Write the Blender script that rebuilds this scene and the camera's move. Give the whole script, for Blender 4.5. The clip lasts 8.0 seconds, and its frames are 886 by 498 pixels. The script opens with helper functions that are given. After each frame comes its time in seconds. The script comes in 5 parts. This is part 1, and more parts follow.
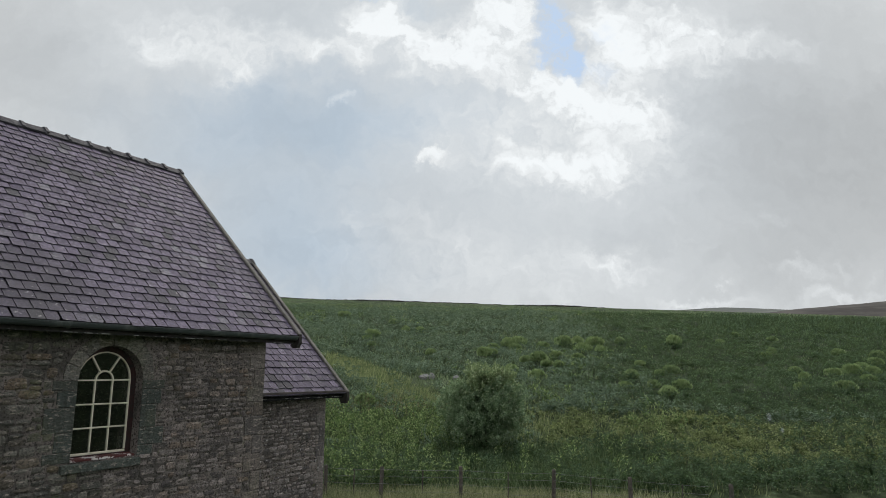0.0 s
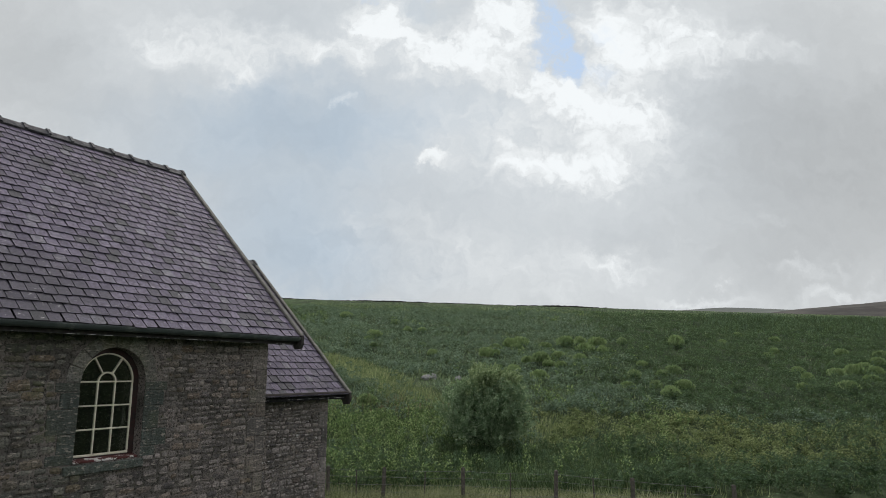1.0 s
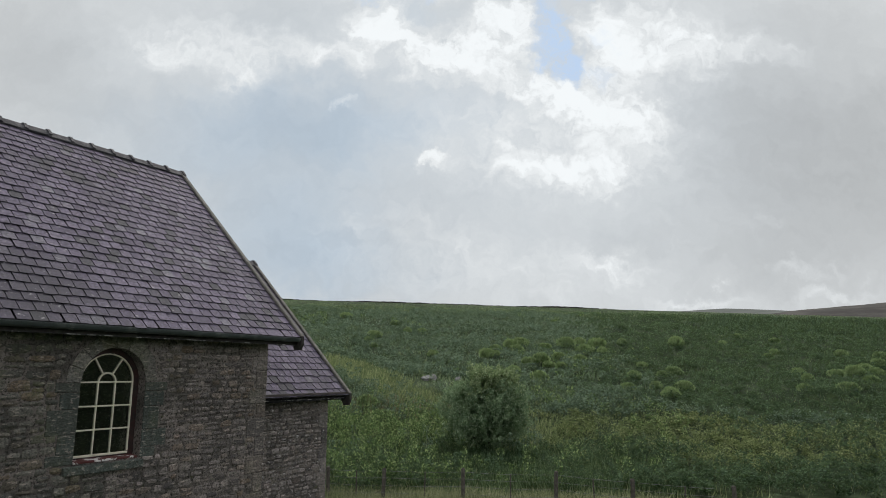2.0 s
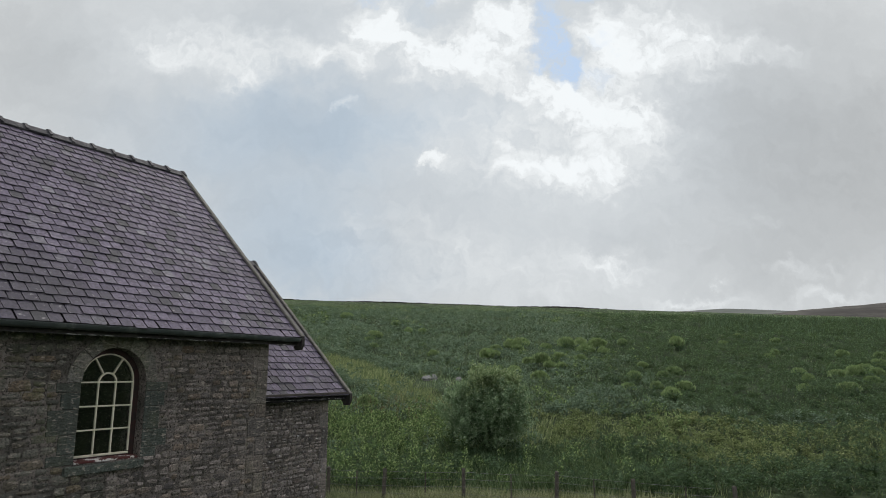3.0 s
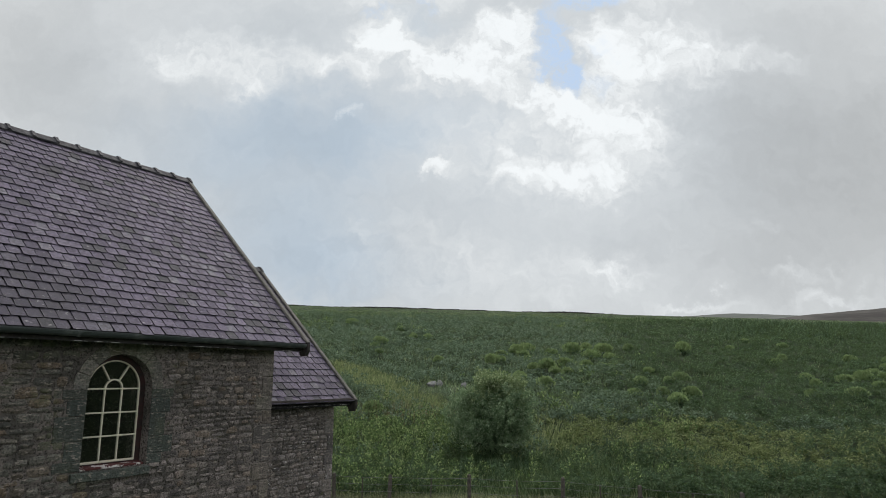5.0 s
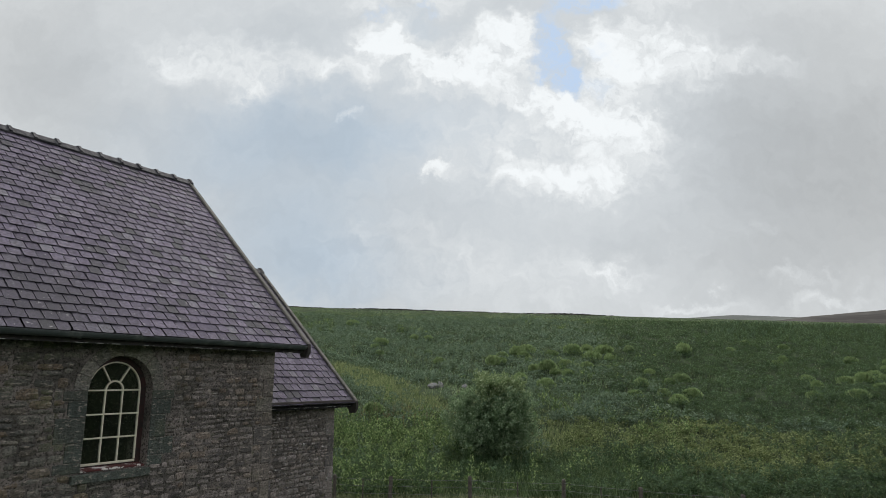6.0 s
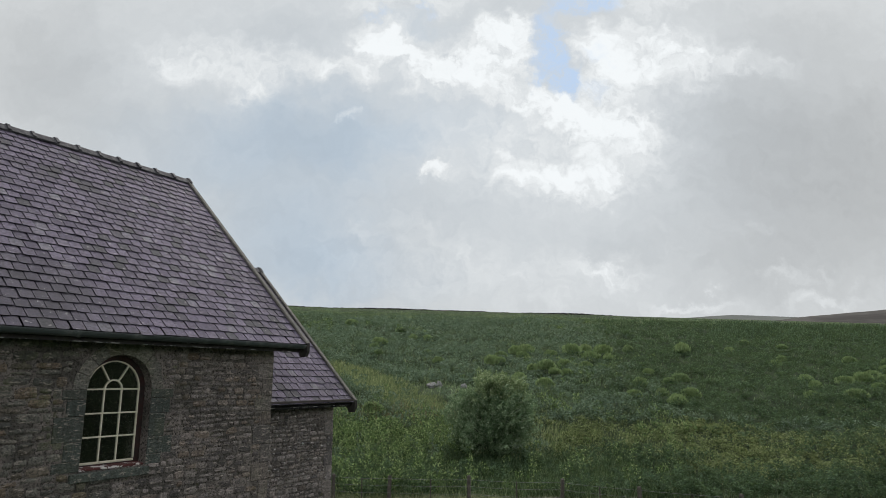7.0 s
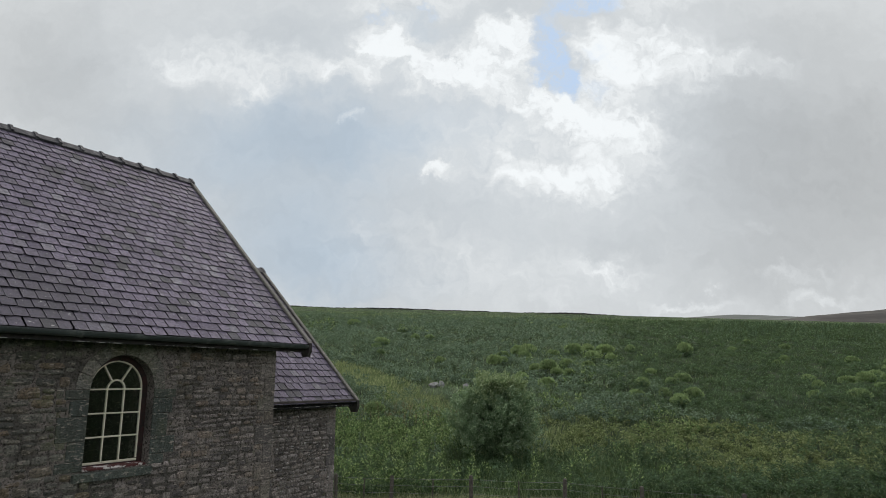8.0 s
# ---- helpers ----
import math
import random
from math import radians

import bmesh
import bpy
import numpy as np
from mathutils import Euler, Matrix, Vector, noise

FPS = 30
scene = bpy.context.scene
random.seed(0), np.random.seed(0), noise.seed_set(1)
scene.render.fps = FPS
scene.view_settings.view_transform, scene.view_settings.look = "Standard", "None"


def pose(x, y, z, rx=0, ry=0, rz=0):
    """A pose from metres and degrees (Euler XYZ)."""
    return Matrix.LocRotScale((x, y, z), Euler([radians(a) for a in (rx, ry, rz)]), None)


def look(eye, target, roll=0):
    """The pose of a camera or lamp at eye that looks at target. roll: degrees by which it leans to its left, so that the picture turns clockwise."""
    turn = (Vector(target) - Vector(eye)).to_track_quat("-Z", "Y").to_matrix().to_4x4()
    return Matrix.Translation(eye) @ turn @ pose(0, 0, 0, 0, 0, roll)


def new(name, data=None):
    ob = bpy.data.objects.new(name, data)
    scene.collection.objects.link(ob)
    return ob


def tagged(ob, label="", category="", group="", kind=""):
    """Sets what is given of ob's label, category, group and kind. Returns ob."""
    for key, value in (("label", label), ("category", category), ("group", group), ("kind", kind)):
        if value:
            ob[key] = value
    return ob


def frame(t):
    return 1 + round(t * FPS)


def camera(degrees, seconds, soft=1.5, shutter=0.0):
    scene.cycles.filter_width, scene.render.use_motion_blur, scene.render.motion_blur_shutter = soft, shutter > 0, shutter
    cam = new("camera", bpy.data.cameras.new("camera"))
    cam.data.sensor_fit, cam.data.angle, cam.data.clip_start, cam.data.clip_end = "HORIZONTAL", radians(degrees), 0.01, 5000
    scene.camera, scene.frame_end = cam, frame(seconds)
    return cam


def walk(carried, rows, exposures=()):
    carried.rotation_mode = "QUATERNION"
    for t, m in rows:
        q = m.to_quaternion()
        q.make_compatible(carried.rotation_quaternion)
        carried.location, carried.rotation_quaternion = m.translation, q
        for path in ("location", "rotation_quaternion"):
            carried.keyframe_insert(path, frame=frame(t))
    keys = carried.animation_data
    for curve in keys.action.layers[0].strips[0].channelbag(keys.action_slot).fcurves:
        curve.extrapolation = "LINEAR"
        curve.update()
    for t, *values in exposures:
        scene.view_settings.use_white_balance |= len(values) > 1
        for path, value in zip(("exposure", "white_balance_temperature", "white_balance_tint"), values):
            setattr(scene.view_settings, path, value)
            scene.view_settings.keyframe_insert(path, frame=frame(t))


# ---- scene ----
cam = camera(68.58, 8.0, soft=0.75)
EYE_Z = 4.4
TILT, LEAN = 10.64, 0.12


def eye(turn, tilt, roll, dx, dz):
    """A hand-held pose: degrees turned to the left, tilted up and rolled, and metres moved, from the first one."""
    return pose(dx, 0, EYE_Z + dz, 0, 0, turn) @ pose(0, 0, 0, 90 + TILT + tilt) @ pose(0, 0, 0, 0, 0, LEAN + roll)


PATH = [
    (0.0, eye(0.000, 0.000, 0.000, 0.000, 0.000)), (0.5, eye(0.043, 0.051, -0.060, 0.000, 0.006)),
    (1.0, eye(0.160, 0.040, -0.060, -0.005, 0.010)), (1.5, eye(0.161, 0.100, -0.030, -0.007, 0.006)),
    (3.0, eye(0.211, 0.125, -0.020, -0.007, 0.006)), (3.5, eye(0.310, 0.160, -0.060, -0.010, 0.013)),
    (4.0, eye(0.429, 0.289, -0.085, -0.008, 0.014)), (4.5, eye(0.569, 0.449, -0.110, -0.009, 0.016)),
    (6.0, eye(0.712, 0.732, -0.065, -0.011, 0.016)), (6.5, eye(0.668, 0.710, -0.030, -0.013, 0.011)),
    (7.0, eye(0.627, 0.700, -0.026, -0.013, 0.009)), (7.5, eye(0.704, 0.650, -0.048, -0.012, 0.008)),
    (8.0, eye(0.810, 0.681, -0.057, -0.013, 0.011)),
]
walk(cam, PATH)

# ---- light: a bright, broken overcast with the sun veiled ahead ----
SUN_UP, SUN_TURN = 50.0, 10.0          # degrees above the horizon, degrees to the right of straight ahead
SKY_LEVEL = 0.10                       # strength of the clear sky
CLOUD_LEVEL = 1.12                     # brightness of the cloud that covers the rest of the sky
sun = new("sun", bpy.data.lights.new("sun", "SUN"))
sun.data.energy, sun.data.angle, sun.data.color = 2.1, radians(14), (1.0, 0.95, 0.88)
ahead = Vector((math.sin(radians(SUN_TURN)) * math.cos(radians(SUN_UP)), math.cos(radians(SUN_TURN)) * math.cos(radians(SUN_UP)), math.sin(radians(SUN_UP))))
sun.matrix_basis = look(ahead * 60, (0, 0, 0))
scene.view_settings.exposure = 0.0


class Nodes:
    """A short hand for building node trees."""

    def __init__(self, tree):
        self.tree = tree

    def add(self, kind, inputs=()):
        node = self.tree.nodes.new(kind)
        for key, value in dict(inputs).items():
            self.put(node.inputs[key], value)
        return node

    def put(self, socket, value):
        if isinstance(value, bpy.types.NodeSocket):
            self.tree.links.new(value, socket)
        elif isinstance(value, bpy.types.Node):
            self.tree.links.new(value.outputs[0], socket)
        elif isinstance(socket.default_value, float) or isinstance(value, str):
            socket.default_value = value
        elif isinstance(value, (int, float)):
            socket.default_value = [value] * len(socket.default_value)
        else:
            value = tuple(value)
            socket.default_value = value + (1.0,) if len(socket.default_value) == 4 and len(value) == 3 else value

    def math(self, op, a, b=0.0, c=0.0, clamp=False):
        node = self.add("ShaderNodeMath", {0: a, 1: b, 2: c})
        node.operation, node.use_clamp = op, clamp
        return node.outputs[0]

    def vec(self, op, a, b=(0, 0, 0)):
        node = self.add("ShaderNodeVectorMath", {0: a})
        node.operation = op
        self.put(node.inputs[3] if op == "SCALE" else node.inputs[1], b)
        return node.outputs["Value"] if op in ("LENGTH", "DOT_PRODUCT", "DISTANCE") else node.outputs["Vector"]

    def noise(self, where, scale, detail=4.0, rough=0.55, colour=False, lacunarity=2.0):
        node = self.add("ShaderNodeTexNoise", {"Vector": where, "Scale": scale, "Detail": detail, "Roughness": rough, "Lacunarity": lacunarity})
        return node.outputs["Color" if colour else "Fac"]

    def ramp(self, value, lo, hi, a=0.0, b=1.0, smooth=True):
        node = self.add("ShaderNodeMapRange", {0: value, 1: lo, 2: hi, 3: a, 4: b})
        node.interpolation_type = "SMOOTHSTEP" if smooth else "LINEAR"
        return node.outputs[0]

    def mix(self, fac, a, b, blend="MIX"):
        node = self.add("ShaderNodeMix")
        node.data_type, node.blend_type, node.clamp_factor = "RGBA", blend, True
        for key, value in ((0, fac), (6, a), (7, b)):
            self.put(node.inputs[key], value)
        return node.outputs[2]


world = bpy.data.worlds.new("sky")
scene.world = world
world.use_nodes = True
n = Nodes(world.node_tree)
clear = n.add("ShaderNodeTexSky")
clear.sky_type, clear.sun_disc, clear.sun_elevation, clear.sun_rotation = "NISHITA", False, radians(SUN_UP), radians(SUN_TURN)
clear_sky = n.vec("SCALE", clear.outputs[0], SKY_LEVEL)
cover = n.ramp(n.noise(n.add("ShaderNodeTexCoord").outputs["Generated"], 2.2, 6.0), 0.30, 0.52, 0.35, 1.0)
overcast = n.mix(cover, clear_sky, (0.98 * CLOUD_LEVEL, 1.0 * CLOUD_LEVEL, 1.03 * CLOUD_LEVEL))
n.put(world.node_tree.nodes["Background"].inputs[0], overcast)

# ---- the clouds ahead: one far sheet of sky that drifts away on the wind ----
# Each cloud bank or opening: thousandths of the distance to the right and up, half width, half height, strength.
SHADE = (
    (658, 329, 288, 213, -0.1),
    (503, 425, 108, 93, -0.015),
    (-721, 552, 153, 111, -0.05),
    (-290, 599, 90, 40, -0.025),
    (-207, 413, 153, 83, -0.05),
    (-310, 289, 234, 139, -0.05),
    (-671, 442, 153, 102, -0.03),
    (-22, 266, 135, 56, -0.02),
    (298, 207, 108, 37, -0.03),
    (481, 163, 135, 56, -0.03),
    (631, 586, 144, 56, -0.03),
)
BANK = (
    (-428, 542, 135, 51, 0.07),
    (-331, 494, 54, 42, 0.08),
    (-249, 528, 99, 32, 0.05),
    (-174, 528, 81, 32, 0.07),
    (-109, 579, 68, 51, 0.12),
    (-70, 560, 75, 42, 0.09),
    (-4, 513, 86, 51, 0.15),
    (80, 554, 77, 65, 0.12),
    (112, 483, 72, 37, 0.12),
    (167, 453, 59, 30, 0.14),
    (217, 429, 56, 30, 0.13),
)
BANK2 = (
    (130, 569, 31, 56, 0.11),
    (258, 564, 36, 42, 0.09),
    (-62, 663, 135, 37, 0.07),
    (361, 669, 108, 46, 0.07),
    (281, 509, 54, 56, 0.1),
    (345, 554, 99, 74, 0.11),
    (291, 424, 90, 74, 0.09),
    (427, 524, 90, 83, 0.06),
    (452, 544, 36, 42, 0.05),
    (541, 529, 81, 32, 0.05),
    (206, 371, 252, 120, 0.05),
    (288, 361, 99, 74, 0.03),
    (100, 595, 63, 37, 0.07),
    (270, 585, 45, 37, 0.06),
)
PUFF = (
    (146, 332, 72, 28, 0.12),
    (232, 316, 99, 41, 0.08),
    (132, 297, 45, 20, 0.06),
    (87, 318, 29, 19, 0.07),
    (-18, 339, 32, 20, 0.12),
    (-36, 327, 16, 17, 0.06),
    (-169, 431, 23, 15, 0.07),
    (110, 368, 23, 15, 0.07),
    (32, 189, 25, 20, 0.03),
    (243, 164, 50, 19, 0.05),
)
MURK = (
    (-162, 162, 189, 74, -0.05),
    (-492, 413, 171, 74, -0.035),
)
LOW = (
    (286, 149, 54, 17, 0.05),
    (577, 159, 72, 20, 0.05),
    (398, 110, 81, 13, 0.06),
    (608, 119, 72, 15, 0.06),
    (505, 231, 41, 20, 0.02),
    (146, 153, 234, 65, 0.03),
    (-83, 198, 171, 83, 0.03),
    (395, 190, 45, 23, 0.02),
)
BLUE = (
    (-60, 430, 620, 360, 0.38),
    (-207, 428, 171, 79, 0.28),
    (-275, 298, 180, 167, 0.36),
    (-123, 375, 108, 65, 0.25),
    (14, 414, 120, 50, 0.25),
    (-426, 384, 171, 83, 0.25),
    (-144, 153, 153, 56, 0.25),
    (-233, 179, 117, 102, 0.35),
    (-60, 610, 60, 22, 0.35),
)
GAP = (
    (250, 656, 77, 28, 1.0),
    (-119, 630, 38, 12, 0.5),
    (-33, 635, 29, 11, 0.5),
    (188, 590, 38, 51, 1.0),
    (189, 529, 40, 39, 1.0),
    (218, 488, 27, 31, 1.0),
    (257, 488, 41, 22, 0.45),
    (164, 493, 18, 19, 0.5),
    (264, 544, 27, 20, 0.35),
)
SKY_FAR = 2600.0


def cloud_material():
    m = bpy.data.materials.new("cloud_sky")
    m.use_nodes = True
    m.node_tree.nodes.clear()
    n = Nodes(m.node_tree)
    at = n.vec("SCALE", n.add("ShaderNodeTexCoord").outputs["Object"], 1000.0 / SKY_FAR)
    broad = n.vec("SCALE", n.vec("SUBTRACT", n.noise(at, 0.011, 3.0, 0.55, True), (0.5, 0.5, 0.5)), 95.0)
    curl = n.vec("SCALE", n.vec("SUBTRACT", n.noise(at, 0.030, 7.0, 0.60, True), (0.5, 0.5, 0.5)), 78.0)
    wisp = n.vec("MULTIPLY", n.vec("ADD", n.vec("ADD", at, broad), curl), (1, 0, 1))

    def total(lists, soft, core=0.15):
        value = 0.0
        for x, z, rx, rz, amount in lists:
            off = n.vec("MULTIPLY", n.vec("SUBTRACT", wisp, (x, 0, z)), (1.0 / rx, 0, 1.0 / rz))
            value = n.math("MULTIPLY_ADD", n.ramp(n.vec("LENGTH", off), soft, core), amount, value)
        return value

    lit = total(BANK + BANK2, 1.25, 0.25)
    puff = total(PUFF + LOW, 1.15, 0.30)
    shade = total(SHADE + MURK, 1.45)
    fine = n.math("SUBTRACT", n.noise(wisp, 0.026, 8.0, 0.58), 0.5)
    billow = 0.0
    for scale, amount in ((0.020, 0.55), (0.047, 0.40), (0.11, 0.22)):
        cells = n.add("ShaderNodeTexVoronoi", {"Vector": wisp, "Scale": scale})
        cells.feature = "SMOOTH_F1"
        cells.inputs["Smoothness"].default_value = 0.35
        billow = n.math("MULTIPLY_ADD", n.math("SUBTRACT", 0.48, cells.outputs["Distance"]), amount, billow)
    fine = n.math("ADD", n.math("MULTIPLY", fine, 0.75), n.math("MULTIPLY", billow, 0.24))
    # the banks are lit from above: paler where a billow faces the sun, greyer beneath it
    facing = n.math("SUBTRACT", n.noise(wisp, 0.017, 8.0, 0.55), n.noise(n.vec("ADD", wisp, (3.0, 0.0, 13.0)), 0.017, 8.0, 0.55))
    fine = n.math("MULTIPLY_ADD", facing, 1.35, fine)
    bright = n.math("ADD", n.math("ADD", lit, puff), 0.10)
    value = n.math("ADD", n.math("ADD", 0.830, n.math("ADD", n.math("MULTIPLY", lit, 0.92), n.math("MULTIPLY", puff, 0.80))), shade)
    value = n.math("ADD", value, n.math("MULTIPLY", fine, n.math("MULTIPLY_ADD", bright, 2.1, -0.17)))
    value = n.math("SMOOTH_MIN", n.math("MAXIMUM", value, 0.45), 0.975, 0.06)
    gap = n.math("MULTIPLY", n.ramp(total(GAP, 1.5), 0.10, 1.1), n.ramp(n.noise(wisp, 0.030, 7.0, 0.7), 0.64, 0.42, 0.30, 1.0))
    blue = n.math("MULTIPLY", total(BLUE, 1.5), n.ramp(value, 0.93, 0.76), clamp=True)
    value = n.math("ADD", value, n.math("MULTIPLY", gap, n.math("SUBTRACT", 0.83, value)))
    grey = n.math("POWER", value, 2.2)
    tone = n.mix(n.math("MULTIPLY", blue, 1.0), (0.962, 1.0, 1.020), (0.835, 0.985, 1.14))
    tone = n.mix(gap, tone, (0.79, 1.0, 1.31))
    glow = n.add("ShaderNodeEmission", {0: n.vec("SCALE", tone, grey), 1: 1.0})
    n.add("ShaderNodeOutputMaterial", {0: glow})
    return m


def cloud_sheet():
    bm = bmesh.new()
    bmesh.ops.create_grid(bm, x_segments=26, y_segments=12, size=1.0)
    for v in bm.verts:
        v.co = (v.co.x * 2700.0, 0.0, (v.co.y + 1) * 1000.0 - 120.0)
    me = bpy.data.meshes.new("cloud_backdrop")
    bm.to_mesh(me)
    bm.free()
    ob = tagged(new("cloud_backdrop", me), "broken white and grey clouds with a blue opening", "sky", kind="structure")
    me.materials.append(cloud_material())
    ob.matrix_basis = pose(0, SKY_FAR, EYE_Z)
    return ob


clouds = cloud_sheet()

# ---- materials ----


def material(name, rough=0.8, gloss=0.3, metal=0.0):
    """A new material: its nodes, its surface, and the place on it in world metres."""
    m = bpy.data.materials.new(name)
    m.use_nodes = True
    n = Nodes(m.node_tree)
    skin = m.node_tree.nodes["Principled BSDF"]
    skin.inputs["Roughness"].default_value = rough
    skin.inputs["Specular IOR Level"].default_value = gloss
    skin.inputs["Metallic"].default_value = metal
    return m, n, skin, n.add("ShaderNodeNewGeometry").outputs["Position"]


def relief(n, skin, height, strength, distance):
    bump = n.add("ShaderNodeBump", {"Strength": strength, "Distance": distance, "Height": height})
    n.put(skin.inputs["Normal"], bump)


def piece_chance(n):
    """A number from 0 to 1 for each piece, whether it is an object or an island of a joined mesh."""
    both = n.math("ADD", n.add("ShaderNodeObjectInfo").outputs["Random"], n.add("ShaderNodeNewGeometry").outputs["Random Per Island"])
    return n.math("FRACT", both)


def slate_material():
    m, n, skin, at = material("purple_slate", 0.75, 0.17)
    chance = piece_chance(n)
    second = n.math("FRACT", n.math("MULTIPLY", chance, 17.0))
    own = n.vec("ADD", at, n.vec("SCALE", (7.1, 3.7, 9.3), chance))
    tone = n.mix(chance, (0.086, 0.073, 0.110), (0.158, 0.135, 0.190))
    tone = n.mix(n.ramp(second, 0.84, 0.96), tone, (0.064, 0.062, 0.072))
    tone = n.mix(n.ramp(second, 0.10, 0.0), tone, (0.180, 0.172, 0.200))
    grain = n.noise(own, 20.0, 8.0, 0.80)
    tone = n.mix(n.ramp(grain, 0.38, 0.58), n.mix(0.75, tone, (0.025, 0.022, 0.03)), tone)
    tone = n.mix(n.ramp(grain, 0.57, 0.72), tone, (0.330, 0.305, 0.365))
    stain = n.ramp(n.noise(at, 1.3, 6.0, 0.65), 0.48, 0.70)
    tone = n.mix(n.math("MULTIPLY", stain, 0.42), tone, (0.046, 0.046, 0.046))
    # a patch of black algae low on the slope
    algae = n.math("ADD", n.vec("DISTANCE", at, (-5.9, 9.2, 5.5)), n.math("MULTIPLY", n.noise(at, 2.6, 6.0, 0.7), 2.2))
    tone = n.mix(n.ramp(algae, 2.7, 1.4, 0.0, 0.60), tone, (0.036, 0.036, 0.040))
    lichen = n.ramp(n.noise(own, 9.0, 7.0, 0.7), 0.61, 0.68)
    tone = n.mix(n.math("MULTIPLY", lichen, 0.7), tone, (0.36, 0.35, 0.35))
    n.put(skin.inputs["Base Color"], tone)
    n.put(skin.inputs["Roughness"], n.ramp(grain, 0.2, 0.8, 0.58, 0.88))
    relief(n, skin, n.math("ADD", grain, n.noise(own, 70.0, 3.0)), 0.9, 0.010)
    return m


def stone_material(name, light, dark, lichen=0.25, pale=0.0, rust=0.35):
    m, n, skin, at = material(name, 0.92, 0.2)
    chance = piece_chance(n)
    own = n.vec("ADD", at, n.vec("SCALE", (5.3, 8.9, 2.1), chance))
    tone = n.mix(chance, dark, light)
    warm = n.ramp(n.math("FRACT", n.math("MULTIPLY", chance, 13.0)), 0.62, 1.0)
    tone = n.mix(n.math("MULTIPLY", warm, rust), tone, (0.20, 0.145, 0.10))
    grain = n.noise(own, 34.0, 7.0, 0.7)
    tone = n.mix(n.ramp(grain, 0.36, 0.58), n.mix(0.75, tone, (0.028, 0.026, 0.025)), tone)
    blot = n.ramp(n.noise(own, 7.0, 5.0, 0.65), 0.42, 0.68)
    tone = n.mix(n.math("MULTIPLY", blot, 0.45), tone, n.mix(0.5, tone, (0.05, 0.055, 0.045)))
    bed = n.noise(n.vec("MULTIPLY", own, (1, 1, 3.2)), 9.0, 6.0, 0.7)
    tone = n.mix(n.ramp(bed, 0.54, 0.64), tone, n.mix(0.60, tone, (0.42, 0.36, 0.31)))
    tone = n.mix(n.ramp(bed, 0.46, 0.34), tone, n.mix(0.55, tone, (0.035, 0.032, 0.03)))
    moss = n.ramp(n.noise(at, 1.1, 6.0, 0.65), 0.50, 0.70)
    tone = n.mix(n.math("MULTIPLY", moss, lichen), tone, (0.115, 0.125, 0.055))
    crust = n.ramp(n.noise(at, 15.0, 6.0, 0.75), 0.66 - 0.07 * pale, 0.70 - 0.07 * pale)
    tone = n.mix(n.math("MULTIPLY", crust, 0.40 + 0.6 * pale), tone, (0.34 + 0.3 * pale, 0.33 + 0.3 * pale, 0.30 + 0.3 * pale))
    n.put(skin.inputs["Base Color"], tone)
    relief(n, skin, n.math("ADD", n.math("MULTIPLY", grain, 0.6), n.math("MULTIPLY", bed, 1.1)), 0.9, 0.035)
    return m


def mortar_material():
    """Old lime mortar: pale where it was pointed anew, dark and green where it stays damp."""
    m, n, skin, at = material("old_lime_mortar", 0.95, 0.1)
    fleck, patch = n.noise(at, 26.0, 7.0, 0.75), n.noise(at, 1.4, 6.0, 0.65)
    tone = n.mix(n.ramp(patch, 0.40, 0.62), (0.100, 0.092, 0.083), (0.225, 0.196, 0.178))
    tone = n.mix(n.ramp(fleck, 0.54, 0.38), tone, (0.036, 0.034, 0.031))
    tone = n.mix(n.ramp(n.noise(at, 5.5, 5.0, 0.7), 0.58, 0.70, 0.0, 0.6), tone, (0.100, 0.105, 0.055))
    tone = n.mix(n.ramp(fleck, 0.66, 0.72), tone, (0.36, 0.33, 0.30))
    n.put(skin.inputs["Base Color"], tone)
    relief(n, skin, n.math("ADD", fleck, n.noise(at, 9.0, 5.0, 0.6)), 1.0, 0.05)
    return m


def plain_material(name, colour, second, rough=0.6, gloss=0.3, metal=0.0, scale=6.0, depth=0.004, lo=0.42, hi=0.62):
    m, n, skin, at = material(name, rough, gloss, metal)
    wear = n.ramp(n.noise(at, scale, 6.0, 0.65), lo, hi)
    tone = n.mix(wear, colour, second)
    grain = n.noise(at, scale * 9, 4.0, 0.6)
    tone = n.mix(n.math("MULTIPLY", grain, 0.35), tone, n.mix(0.5, tone, (0.02, 0.02, 0.02)))
    n.put(skin.inputs["Base Color"], tone)
    relief(n, skin, n.math("ADD", grain, wear), 0.6, depth)
    return m


def wood_material(name, light, dark):
    m, n, skin, at = material(name, 0.85, 0.25)
    run = n.vec("MULTIPLY", n.add("ShaderNodeTexCoord").outputs["Object"], (4, 30, 4))
    grain = n.noise(run, 3.0, 6.0, 0.6)
    tone = n.mix(n.ramp(grain, 0.35, 0.65), dark, light)
    stain = n.ramp(n.noise(at, 4.0, 5.0, 0.6), 0.45, 0.65)
    n.put(skin.inputs["Base Color"], n.mix(n.math("MULTIPLY", stain, 0.4), tone, (0.05, 0.055, 0.04)))
    relief(n, skin, grain, 0.6, 0.006)
    return m


